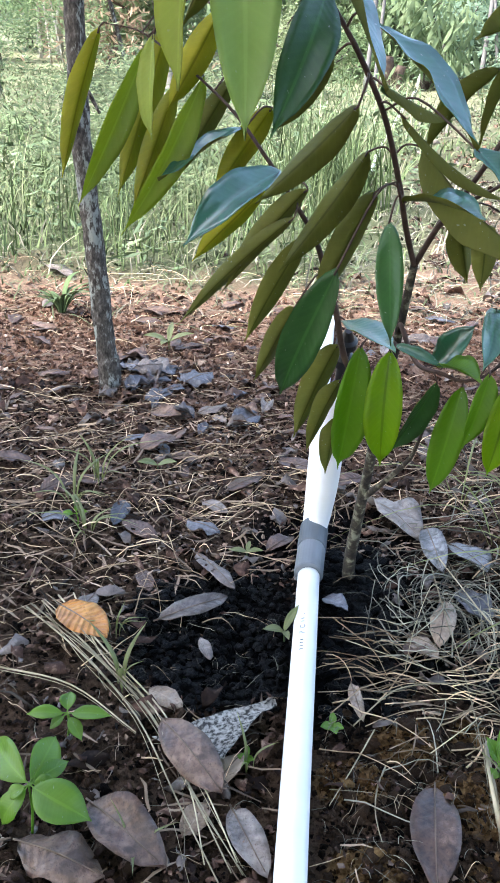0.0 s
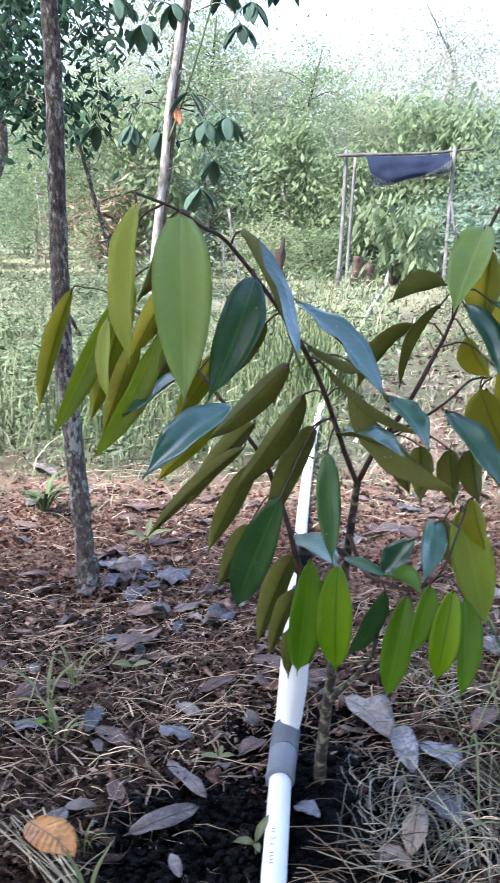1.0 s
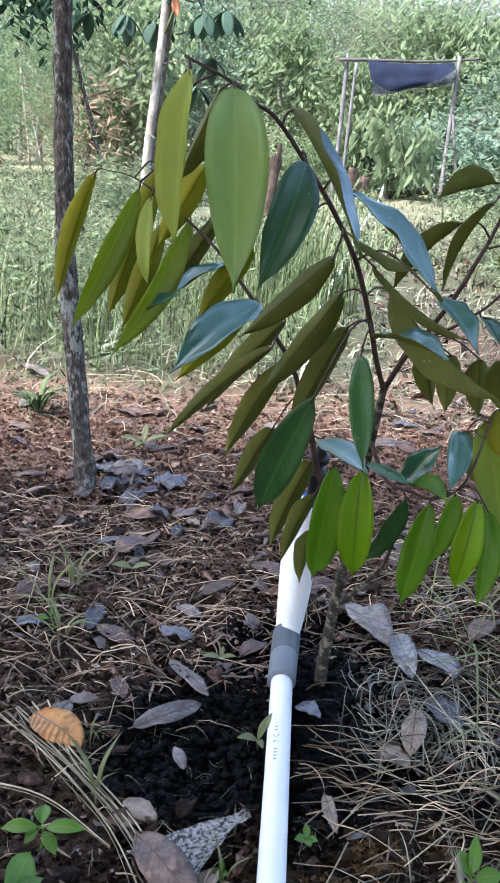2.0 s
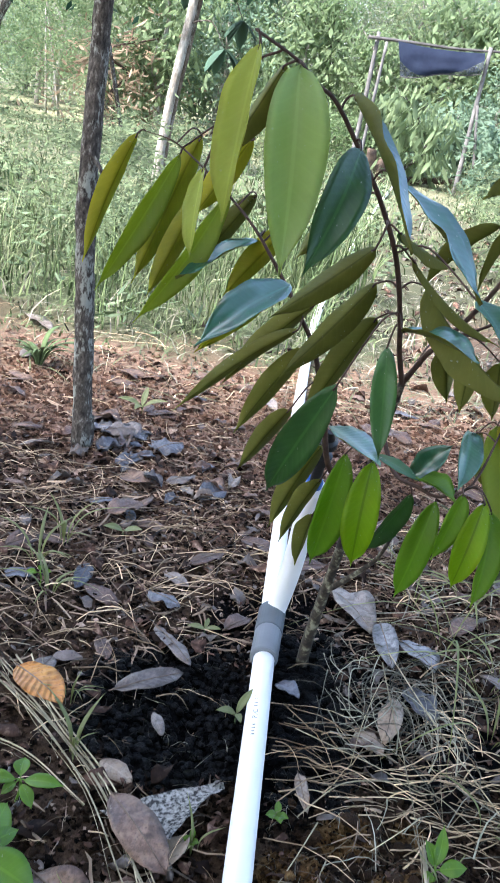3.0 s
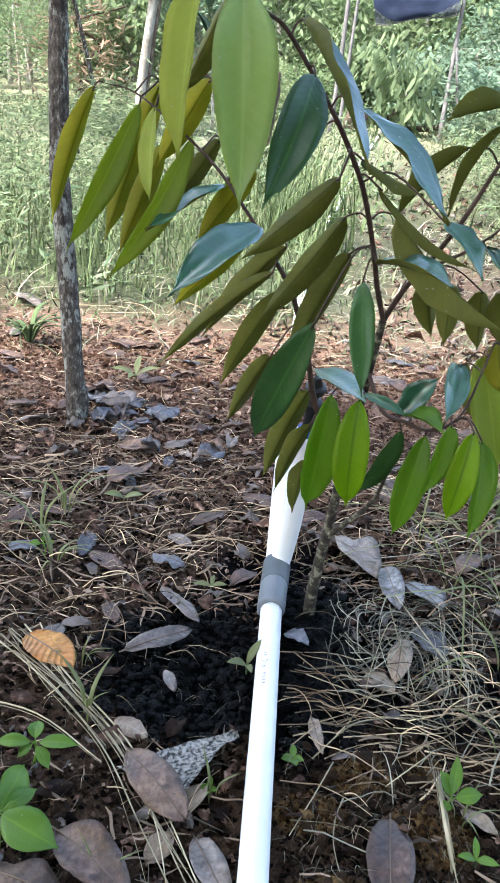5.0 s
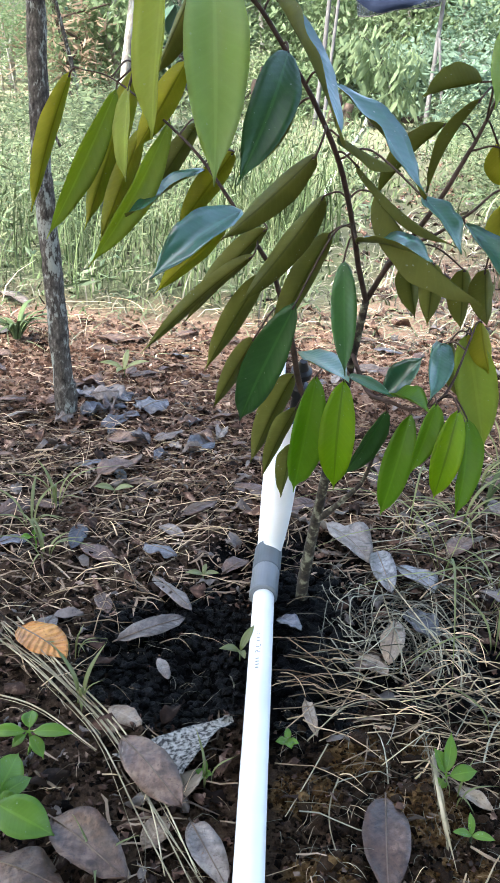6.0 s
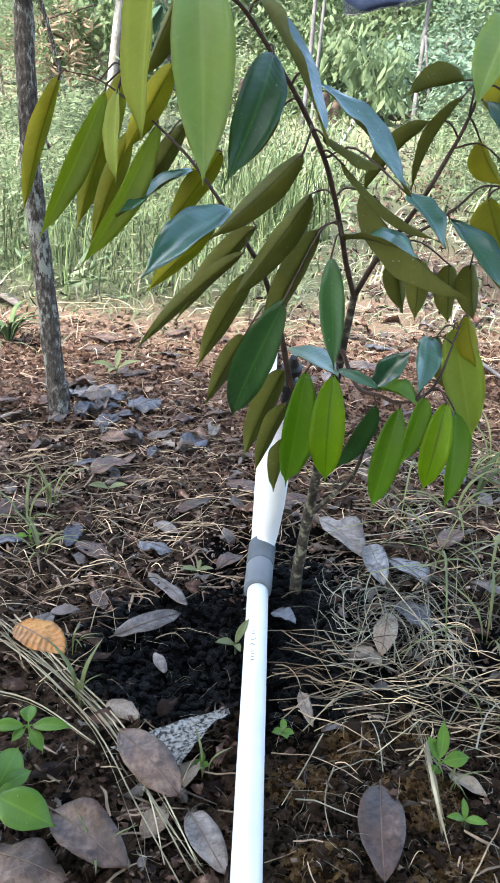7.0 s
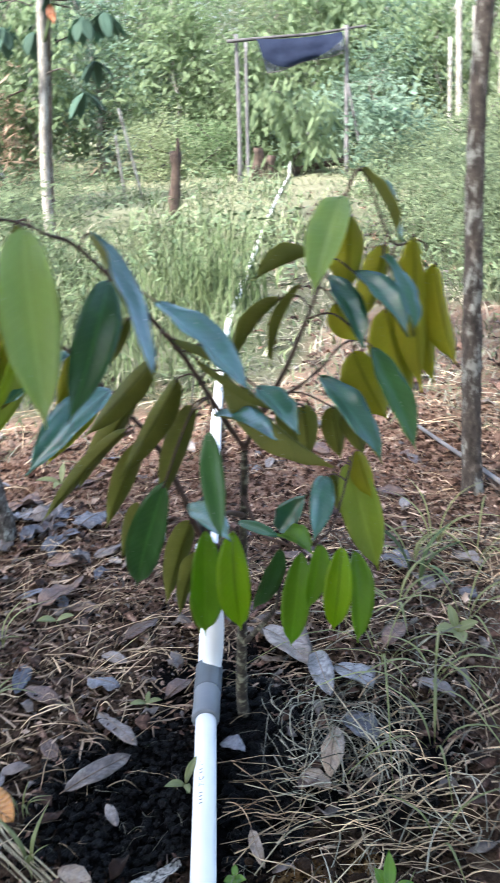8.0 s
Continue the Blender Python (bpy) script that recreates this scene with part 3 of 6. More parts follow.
# styles wet and teal: glossy upper faces with sky sheen in the colour
STYLES = {"dark": (LEAF_DARK, LEAF_OLIVE), "olive": (LEAF_DARK, LEAF_OLIVE), "pale": (LEAF_PALE, LEAF_PALE), "mid": (LEAF_MID, LEAF_MID), "teal": (LEAF_SKY_TEAL, LEAF_OLIVE), "yellow": (LEAF_YELLOW, LEAF_YELLOW),
          "wet": (LEAF_SKY_GLOSS, LEAF_OLIVE), "gold": (LEAF_DARK, LEAF_BACKLIT), "lime": (LEAF_LIME, LEAF_LIME), "lime2": (LEAF_GREEN, LEAF_GREEN)}
LEAF_LABELS = {"pale": "pale yellow-green leaf", "lime": "bright lime-green leaf", "lime2": "fresh green leaf"}
count = 0


def sapling_leaf(base, tip, width, turn, style):
    """A drooping leaf with its petiole, from base to tip; turn: how its upper face is rolled about the midrib."""
    global count
    count += 1
    base, tip = Vector(base), Vector(tip)
    axis = tip - base
    length = axis.length * 1.02
    if isinstance(turn, tuple):
        up = Vector(turn)
    else:
        up = Matrix.Rotation(radians(turn), 3, axis) @ (Vector((0, -1, 0.25)) - axis.normalized() * axis.normalized().dot(Vector((0, -1, 0.25))))
    under = style in ("olive", "gold")
    v, f, s, uv = blade(length, (0.96 if style == "gold" else 0.80 if under else 0.94) * width, bow=0.035 + 0.025 * math.sin(count * 2.1), fold=(1.0 if under else 0.5 if style in ("wet", "teal") else 0.4 if style == "dark" else 0.65) + 0.16 * math.sin(count * 1.3), wave=0.18 if style == "wet" else 0.16, seed=count * 0.37, recurve=0.015 + 0.02 * math.sin(count * 3.3), rows=20, full=0.56, drip=0.13)
    turnm = aim(axis, up)
    ob = solid("leaf", v, f, STYLES[style], sapling, LEAF_LABELS.get(style, ""), slots=s, uvs=uv)
    seat = Matrix.Translation(base - SAPLING_BASE) @ turnm.to_4x4()
    ob.matrix_basis = seat
    joint = min(JOINTS, key=lambda q: (q - base).length + (0.03 if q.z < base.z - 0.02 else 0.0))
    gap = (base - joint).length
    mid = (base + joint) / 2 + Vector((0, 0, 0.12 * gap)) - axis.normalized() * 0.15 * gap
    line = spline([joint, mid, base, base + axis * 0.04], 5)
    v, f = tube_data(line, (0.0009, 0.0008), 6)
    back = seat.inverted() @ Matrix.Translation(-SAPLING_BASE)
    solid("petiole", [back @ q for q in v], f, TWIG, ob)


sapling_leaf((0.076, 0.633, 0.698), (0.084, 0.570, 0.581), 0.041, -6, "pale")
sapling_leaf((0.052, 0.600, 0.705), (0.042, 0.600, 0.602), 0.027, 35, "yellow")
sapling_leaf((0.025, 0.630, 0.629), (0.024, 0.620, 0.572), 0.016, 40, "yellow")
sapling_leaf((0.125, 0.663, 0.655), (0.101, 0.577, 0.581), 0.032, -15, "dark")
sapling_leaf((0.066, 0.660, 0.698), (0.031, 0.700, 0.635), 0.023, -165, "olive")
sapling_leaf((0.132, 0.701, 0.618), (0.094, 0.700, 0.571), 0.022, 175, "olive")
sapling_leaf((-0.067, 0.870, 0.631), (-0.109, 0.870, 0.508), 0.021, 145, "gold")
sapling_leaf((-0.026, 0.870, 0.619), (-0.086, 0.850, 0.485), 0.027, -35, "mid")
sapling_leaf((-0.012, 0.900, 0.637), (-0.065, 0.900, 0.488), 0.030, 165, "gold")
sapling_leaf((0.025, 0.850, 0.596), (-0.043, 0.830, 0.465), 0.027, -40, "mid")
sapling_leaf((-0.004, 0.880, 0.586), (-0.043, 0.870, 0.483), 0.024, 165, "gold")
sapling_leaf((0.041, 0.830, 0.645), (-0.002, 0.830, 0.571), 0.026, 165, "gold")
sapling_leaf((0.050, 0.860, 0.595), (-0.008, 0.880, 0.503), 0.027, 160, "olive")
sapling_leaf((0.058, 0.860, 0.556), (-0.010, 0.820, 0.518), 0.030, (0, -0.15, 1), "wet")
sapling_leaf((0.084, 0.840, 0.574), (0.034, 0.860, 0.498), 0.026, 165, "gold")
sapling_leaf((0.094, 0.819, 0.526), (0.024, 0.737, 0.483), 0.036, (0.1, -0.6, 0.8), "wet")
sapling_leaf((0.079, 0.860, 0.504), (0.012, 0.880, 0.432), 0.024, 160, "gold")
sapling_leaf((0.150, 0.679, 0.590), (0.084, 0.717, 0.518), 0.027, -165, "olive")
sapling_leaf((0.163, 0.748, 0.553), (0.100, 0.782, 0.452), 0.030, -165, "olive")
sapling_leaf((0.172, 0.771, 0.520), (0.128, 0.825, 0.401), 0.031, 168, "olive")
sapling_leaf((0.118, 0.800, 0.516), (0.044, 0.850, 0.415), 0.027, 160, "olive")
sapling_leaf((0.108, 0.800, 0.492), (0.000, 0.860, 0.376), 0.021, 160, "olive")
sapling_leaf((0.117, 0.815, 0.471), (0.062, 0.880, 0.356), 0.030, 165, "olive")
sapling_leaf((0.184, 0.758, 0.500), (0.190, 0.700, 0.420), 0.023, 10, "dark")
sapling_leaf((0.145, 0.714, 0.473), (0.105, 0.757, 0.348), 0.036, 12, "dark")
sapling_leaf((0.113, 0.795, 0.417), (0.071, 0.899, 0.304), 0.026, 170, "olive")
sapling_leaf((0.155, 0.870, 0.358), (0.115, 0.900, 0.244), 0.036, 165, "olive")
sapling_leaf((0.160, 0.860, 0.325), (0.130, 0.890, 0.229), 0.026, 160, "olive")
sapling_leaf((0.160, 0.870, 0.279), (0.151, 0.880, 0.211), 0.025, 150, "olive")
sapling_leaf((0.172, 0.790, 0.385), (0.160, 0.810, 0.254), 0.036, -10, "lime2")
sapling_leaf((0.198, 0.790, 0.383), (0.197, 0.786, 0.271), 0.036, 8, "lime")
sapling_leaf((0.160, 0.847, 0.389), (0.194, 0.729, 0.404), 0.030, (0, -0.5, 0.85), "wet")
sapling_leaf((0.204, 0.812, 0.380), (0.245, 0.793, 0.369), 0.013, (0, -0.6, 0.8), "teal")
sapling_leaf((0.249, 0.823, 0.357), (0.270, 0.749, 0.373), 0.028, (0, -0.6, 0.8), "lime2")
sapling_leaf((0.246, 0.832, 0.356), (0.275, 0.823, 0.398), 0.028, (0.2, -0.6, 0.8), "wet")
sapling_leaf((0.297, 0.852, 0.404), (0.274, 0.760, 0.381), 0.027, 10, "teal")
sapling_leaf((0.265, 0.792, 0.352), (0.249, 0.792, 0.242), 0.031, 10, "lime2")
sapling_leaf((0.280, 0.760, 0.377), (0.266, 0.754, 0.310), 0.025, -20, "lime2")
sapling_leaf((0.301, 0.761, 0.372), (0.291, 0.754, 0.284), 0.029, 12, "lime")
sapling_leaf((0.315, 0.780, 0.356), (0.315, 0.755, 0.267), 0.028, -15, "lime2")
sapling_leaf((0.326, 0.875, 0.409), (0.347, 0.811, 0.315), 0.044, 8, "mid")
sapling_leaf((0.334, 0.860, 0.428), (0.343, 0.840, 0.382), 0.026, 170, "gold")
sapling_leaf((0.309, 0.870, 0.402), (0.326, 0.860, 0.345), 0.024, 165, "olive")
sapling_leaf((0.246, 0.815, 0.345), (0.216, 0.835, 0.262), 0.027, -25, "dark")
sapling_leaf((0.262, 0.897, 0.471), (0.278, 0.911, 0.414), 0.031, 175, "olive")
sapling_leaf((0.279, 0.860, 0.481), (0.284, 0.870, 0.419), 0.031, -170, "olive")
sapling_leaf((0.308, 0.860, 0.478), (0.318, 0.870, 0.417), 0.032, 175, "olive")
sapling_leaf((0.327, 0.850, 0.481), (0.341, 0.860, 0.424), 0.032, 170, "olive")
sapling_leaf((0.192, 0.746, 0.518), (0.237, 0.662, 0.522), 0.026, (0, -0.28, 1), "wet")
sapling_leaf((0.114, 0.671, 0.687), (0.161, 0.557, 0.611), 0.028, (0.8, -0.25, 0.55), "wet")
sapling_leaf((0.156, 0.661, 0.638), (0.219, 0.625, 0.572), 0.036, (0.45, -0.3, 0.85), "wet")
sapling_leaf((0.225, 0.660, 0.568), (0.254, 0.640, 0.535), 0.028, (0.3, -0.4, 0.85), "teal")
sapling_leaf((0.165, 0.690, 0.602), (0.216, 0.720, 0.578), 0.019, 112, "olive")
sapling_leaf((0.180, 0.700, 0.583), (0.264, 0.720, 0.522), 0.013, 118, "olive")
sapling_leaf((0.202, 0.740, 0.558), (0.282, 0.680, 0.490), 0.036, 132, "olive")
sapling_leaf((0.283, 0.786, 0.643), (0.232, 0.757, 0.632), 0.030, 118, "olive")
sapling_leaf((0.256, 0.770, 0.611), (0.210, 0.809, 0.548), 0.028, 130, "olive")
sapling_leaf((0.268, 0.716, 0.632), (0.240, 0.735, 0.563), 0.018, 112, "olive")
sapling_leaf((0.309, 0.770, 0.691), (0.277, 0.700, 0.628), 0.034, 20, "pale")
sapling_leaf((0.330, 0.790, 0.711), (0.357, 0.760, 0.653), 0.036, (0.75, -0.15, 0.6), "teal")
sapling_leaf((0.320, 0.790, 0.674), (0.314, 0.780, 0.612), 0.037, 175, "gold")
sapling_leaf((0.359, 0.830, 0.641), (0.337, 0.820, 0.578), 0.028, 165, "gold")
sapling_leaf((0.295, 0.760, 0.628), (0.314, 0.700, 0.583), 0.028, (0.3, -0.3, 0.9), "teal")
sapling_leaf((0.316, 0.760, 0.631), (0.348, 0.700, 0.588), 0.030, (0.3, -0.3, 0.9), "teal")
sapling_leaf((0.350, 0.800, 0.636), (0.366, 0.750, 0.576), 0.034, (0.6, -0.3, 0.7), "teal")
sapling_leaf((0.380, 0.810, 0.649), (0.385, 0.790, 0.512), 0.035, 170, "gold")
sapling_leaf((0.401, 0.820, 0.622), (0.420, 0.810, 0.530), 0.034, 165, "gold")
sapling_leaf((0.388, 0.828, 0.616), (0.402, 0.815, 0.510), 0.032, 172, "gold")
sapling_leaf((0.356, 0.820, 0.584), (0.377, 0.800, 0.504), 0.043, 175, "gold")
sapling_leaf((0.327, 0.740, 0.571), (0.353, 0.690, 0.495), 0.026, -20, "dark")
sapling_leaf((0.323, 0.810, 0.548), (0.349, 0.790, 0.487), 0.042, 175, "gold")
sapling_leaf((0.290, 0.800, 0.529), (0.330, 0.710, 0.476), 0.033, (0.25, -0.35, 0.9), "teal")
sapling_leaf((0.306, 0.800, 0.597), (0.325, 0.790, 0.562), 0.025, 170, "gold")


# ---- irrigation pipe ----
PIPE_R = 0.0139
pipe = thing("irrigation_pipe", (0.14, 0.77, 0.0), "white PVC irrigation pipe with a grey coupling lying on soil", "pipe")
tube("pipe_length", [(0.126, -0.9, 0.015), (0.133, 0.0, 0.016), (0.1370, 0.553, 0.016), (0.1400, 0.768, 0.016), (0.1435, 0.99, 0.017)], (PIPE_R, PIPE_R), PVC, pipe, sides=28, per=5)
FAR_LINE = [(0.1455, 1.05, 0.018), (0.150, 1.30, 0.014), (0.160, 1.68, 0.014), (0.185, 2.40, 0.014), (0.228, 3.14, 0.012), (0.351, 4.29, 0.006), (0.73, 7.44, 0.008), (1.25, 11.3, 0.02)]
tube("far_pipe_length", FAR_LINE, (PIPE_R, PIPE_R), PVC, pipe, sides=20, per=10)
c0, c1 = Vector((0.1425, 0.962, 0.018)), Vector((0.1485, 1.075, 0.019))


def ring_tube(name, a, b, stations, mat, parent, label="", sides=28):
    """A turned part between a and b: stations of (share of the way, radius)."""
    a, b = Vector(a), Vector(b)
    v, f = tube_data([a.lerp(b, s) for s, _ in stations], [r for _, r in stations], sides)
    o = Vector(parent.location)
    return solid(name, [q - o for q in v], f, mat, parent, label, smooth=False)


coupling = ring_tube("coupling", c0, c0.lerp(c1, 0.5), [(0, 0.0150), (0.02, 0.0178), (0.06, 0.0185), (0.97, 0.0185), (1, 0.0180)], PVC_GREY_PALE, pipe, "pale grey pipe coupling")
collar = ring_tube("coupling_collar", c0.lerp(c1, 0.5), c1, [(0, 0.0180), (0.03, 0.0192), (0.95, 0.0192), (1, 0.0160)], PVC_GREY, pipe, "darker grey socket of the coupling")
collar.parent = coupling
riser = tube("riser", [(0.149, 1.062, 0.018), (0.156, 1.070, 0.045), (0.162, 1.052, 0.110), (0.1635, 1.020, 0.190), (0.1640, 0.985, 0.262)], (PIPE_R, PIPE_R), PVC, pipe, "white upright pipe of the sprinkler", sides=24, per=5)
blue_collar = ring_tube("blue_collar", (0.1632, 0.987, 0.258), (0.1638, 0.982, 0.269), [(0, 0.0090), (0.1, 0.0108), (0.9, 0.0108), (1, 0.0090)], BLUE_PLASTIC, pipe, "blue plastic collar")
sprinkler = ring_tube("sprinkler_head", (0.1638, 0.982, 0.269), (0.168, 0.948, 0.346), [(0, 0.0065), (0.38, 0.0065), (0.42, 0.011), (0.55, 0.011), (0.58, 0.006), (0.72, 0.006), (0.75, 0.012), (0.84, 0.012), (0.88, 0.008), (1, 0.004)], BLACK_PLASTIC, pipe, "black sprinkler head")
blue_collar.parent = sprinkler.parent = riser


def wrapped_text(text, start, size):
    """Printed letters that run along the pipe, wrapped on its top."""
    curve = bpy.data.curves.new("print", "FONT")
    curve.body, curve.size = text, size
    tmp = new("print", curve)
    mesh = bpy.data.meshes.new_from_object(tmp.evaluated_get(bpy.context.evaluated_depsgraph_get()))
    bpy.data.objects.remove(tmp)
    for v in mesh.vertices:
        a = -(v.co.y - 0.35 * size) / PIPE_R - 0.25
        y = start + v.co.x
        x = 0.1370 + (y - 0.553) * 0.0145
        v.co = (x + (PIPE_R + 0.0003) * math.sin(a) - 0.14, y - 0.77, 0.016 + (PIPE_R + 0.0003) * math.cos(a))
    mesh.update()
    return finish(new("print", mesh), INK, pipe, "faded printed lettering", smooth=False)


wrapped_text("PVC", 0.834, 0.0085)
for k, (y0, n) in enumerate(((0.808, 4), (0.856, 2), (0.869, 2))):
    for i in range(n):
        y = y0 + i * 0.0052
        x = 0.1370 + (y - 0.553) * 0.0145
        bm = bmesh.new()
        bmesh.ops.create_cube(bm, size=1, matrix=Matrix.LocRotScale((x - 0.14 - 0.0036, y - 0.77, 0.016 + PIPE_R * 0.969), Euler((0, radians(-14), 0)), (0.0038, 0.0013, 0.0005)))
        part("print_bar", bm, INK, pipe, smooth=False)


# ---- the two trunks close by ----
def garden_tree(points, radius, bark, label, stubs):
    tree = thing("tree", points[0], label, "tree")
    tube("trunk", points, (radius * 1.08, radius * 0.72), bark, tree, sides=20, per=14, lumps=0.16, scale=38)
    foot = Vector(points[0])
    tube("root_flare", [foot + Vector((0, 0, -0.03)), foot + Vector((0, 0, 0.02)), foot + Vector((0, 0, 0.07))], (radius * 1.35, radius * 1.05), bark, tree, sides=18, per=4, lumps=0.25, scale=45)
    for a, b, r in stubs:
        tube("branch_stub", [a, (Vector(a) + Vector(b)) / 2 + Vector((0, 0, 0.006)), b], (r, r * 0.4), bark, tree, sides=7, per=4, lumps=0.2)
    top = Vector(points[-1])
    heap = Heap()
    for i in range(7):
        a = i * 2.4
        end = top + Vector((0.55 * math.cos(a), 0.55 * math.sin(a), 0.25 + 0.12 * math.sin(i * 1.9)))
        tube("limb", [top - Vector((0, 0, 0.25 - 0.03 * i)), top.lerp(end, 0.5) + Vector((0, 0, 0.08)), end], (0.010, 0.004), bark, tree, sides=6, per=4)
        for k in range(26):
            p = top.lerp(end, 0.35 + 0.65 * rng.random()) + Vector((rng.gauss(0, 0.08), rng.gauss(0, 0.08), rng.gauss(0.02, 0.08)))
            heap.add(*leaflet(p, 0.14 + 0.05 * rng.random(), 0.4, rng, 0.7))
    o = Vector(points[0])
    solid("crown", [Vector(q) - o for q in heap.verts], heap.faces, CROWN_DARK, tree)
    return tree


def leaflet(p, length, slim, r, droop=0.3):
    """A small leaf folded along its midrib."""
    a = r.uniform(0, 2 * math.pi)
    d = Vector((math.cos(a), math.sin(a), r.gauss(-droop, 0.45))).normalized()
    s = d.orthogonal().normalized()
    s = (Matrix.Rotation(r.uniform(-1.0, 1.0), 3, d) @ d.cross(Vector((0, 0, 1)))).normalized() if abs(d.z) < 0.98 else s
    n = d.cross(s)
    w = length * slim * 0.5
    if length > 0.12:
        a, b = p + d * length * 0.28 + n * w * 0.3, p + d * length * 0.66 + n * w * 0.25
        return [p, a + s * w * 0.95, b + s * w * 0.85, p + d * length, b - s * w * 0.85, a - s * w * 0.95], [(0, 3, 2, 1), (0, 5, 4, 3)]
    m = p + d * length * 0.45
    return [p, m + s * w + n * w * 0.3, p + d * length, m - s * w + n * w * 0.3], [(0, 2, 1), (0, 3, 2)]


rng = random.Random(5)
garden_tree([(-0.258, 1.585, -0.01), (-0.272, 1.585, 0.25), (-0.285, 1.583, 0.47), (-0.286, 1.595, 0.72), (-0.284, 1.60, 1.05), (-0.315, 1.62, 1.7), (-0.35, 1.62, 2.5)], 0.0180, BARK_LICHEN,
            "slender tree with dark bark mottled by pale lichen", [((-0.283, 1.575, 0.55), (-0.245, 1.560, 0.50), 0.006)])
garden_tree([(0.704, 1.645, -0.01), (0.697, 1.648, 0.25), (0.694, 1.65, 0.45), (0.693, 1.655, 0.70), (0.706, 1.66, 0.95), (0.765, 1.68, 1.7), (0.82, 1.70, 2.5)], 0.0190, BARK_BROWN,
            "slender tree with smooth brown bark", [])


# ---- planted pole tree with drooping leaves ----
pole_tree = thing("rubber_tree", (-0.93, 6.3, 0.0), "pale-stemmed young rubber tree with a brown second stem and drooping leaves", "tree")
tube("trunk", [(-0.965, 6.3, -0.02), (-0.93, 6.3, 0.5), (-0.85, 6.3, 1.1), (-0.80, 6.3, 1.55), (-0.71, 6.3, 2.07), (-0.66, 6.3, 2.6), (-0.62, 6.3, 3.1)], (0.035, 0.020), BARK_PALE, pole_tree, sides=12, per=5, lumps=0.1, scale=14)
tube("second_stem", [(-0.955, 6.33, -0.02), (-0.895, 6.34, 0.6), (-0.795, 6.34, 1.3), (-0.730, 6.33, 1.8), (-0.60, 6.3, 2.5)], (0.030, 0.015), SECOND_BARK, pole_tree, "tan-brown second stem", sides=10, per=5, lumps=0.12, scale=14)
tube("thin_stem", [(-0.81, 6.28, 1.30), (-0.68, 6.26, 1.62), (-0.56, 6.24, 1.95), (-0.44, 6.22, 2.35), (-0.38, 6.2, 2.7)], (0.009, 0.005), GRASS, pole_tree, sides=7, per=5)
for k, (x, y, z) in enumerate(((-1.15, 6.3, 2.25), (-0.95, 6.2, 2.05), (-0.75, 6.3, 2.20), (-0.42, 6.3, 2.30), (-0.22, 6.2, 2.18), (-0.02, 6.3, 2.35), (-0.28, 6.1, 2.02), (-0.64, 6.2, 1.62),
                               (-1.06, 6.2, 1.40), (-0.90, 6.4, 1.38), (-0.52, 6.1, 1.42), (-0.40, 6.3, 1.46), (-1.35, 6.4, 1.42), (-0.50, 6.4, 1.18), (-0.58, 6.2, 0.98), (-0.60, 6.3, 2.48), (-0.30, 6.3, 2.55), (-0.9, 6.3, 2.5))):
    root = Vector((-0.62 - 0.12 * (k % 3), 6.3, z + 0.12))
    leaf_stalk = tube("leaf_stalk", [root, root.lerp(Vector((x, y, z)), 0.6) + Vector((0, 0, 0.10)), (x, y, z)], (0.006, 0.003), BARK_BROWN, pole_tree, sides=5, per=4)
    for i in range(6):
        a = rng.uniform(0, 6.28) + 1.05 * i
        v, f, s, uv = blade(0.17 + 0.05 * rng.random(), 0.085, bow=0.06, fold=0.2, full=0.6, rows=7, across=2, thick=0.001, seed=k + i * 0.3)
        ob = solid("leaf", v, f, [POLE_LEAF, POLE_LEAF], leaf_stalk, slots=s, uvs=uv)
        ob.matrix_basis = Matrix.Translation(Vector((x, y, z)) - Vector(pole_tree.location)) @ aim((math.cos(a), math.sin(a) * 0.7, -0.95 - 0.5 * rng.random()), (0, 0, 1)).to_4x4()

v, f, sl, uv = blade(0.13, 0.055, bow=0.08, fold=0.5, wave=0.5, rows=8, across=2, thick=0.001, seed=3.3)
dry_leaf = solid("dry_leaf", v, f, [DEAD_RED, DEAD_RED], pole_tree, "withered reddish-orange leaf", slots=sl, uvs=uv)
dry_leaf.matrix_basis = Matrix.Translation(Vector((-0.735, 6.22, 1.52)) - Vector(pole_tree.location)) @ aim((0.15, -0.1, -1), (0, -1, 0.2)).to_4x4()

# ---- broken stump ----
stump = thing("stump", (-0.05, 6.65, 0), "broken reddish-brown rotten tree stump in grass", "stump")
tube("stub", [(-0.08, 6.65, -0.03), (-0.06, 6.65, 0.2), (-0.03, 6.65, 0.42), (-0.015, 6.66, 0.55)], (0.050, 0.036), WOOD_DARK, stump, sides=11, per=4, lumps=0.5, scale=11)
tube("splinter", [(-0.03, 6.64, 0.48), (0.0, 6.64, 0.57), (0.005, 6.65, 0.64)], (0.028, 0.010), WOOD_DARK, stump, sides=6, per=3, lumps=0.4, scale=20)

# ---- shade net on poles ----
frame_net = thing("shade_net_frame", (1.3, 10.9, 0), "dark blue shade net hung on rough wooden poles", "shade net")
for pts, r in (([(0.60, 10.95, -0.05), (0.645, 10.95, 0.8), (0.665, 10.95, 1.66)], 0.030), ([(0.70, 10.85, -0.05), (0.735, 10.85, 0.8), (0.77, 10.85, 1.56)], 0.022),
               ([(1.93, 10.9, -0.05), (1.945, 10.9, 0.8), (1.965, 10.9, 1.68)], 0.030), ([(2.09, 10.85, 0.35), (2.02, 10.85, 0.7), (1.96, 10.85, 1.05)], 0.020)):
    tube("pole", pts, (r, r * 0.8), POLE_WOOD, frame_net, sides=9, per=5, lumps=0.2, scale=12)
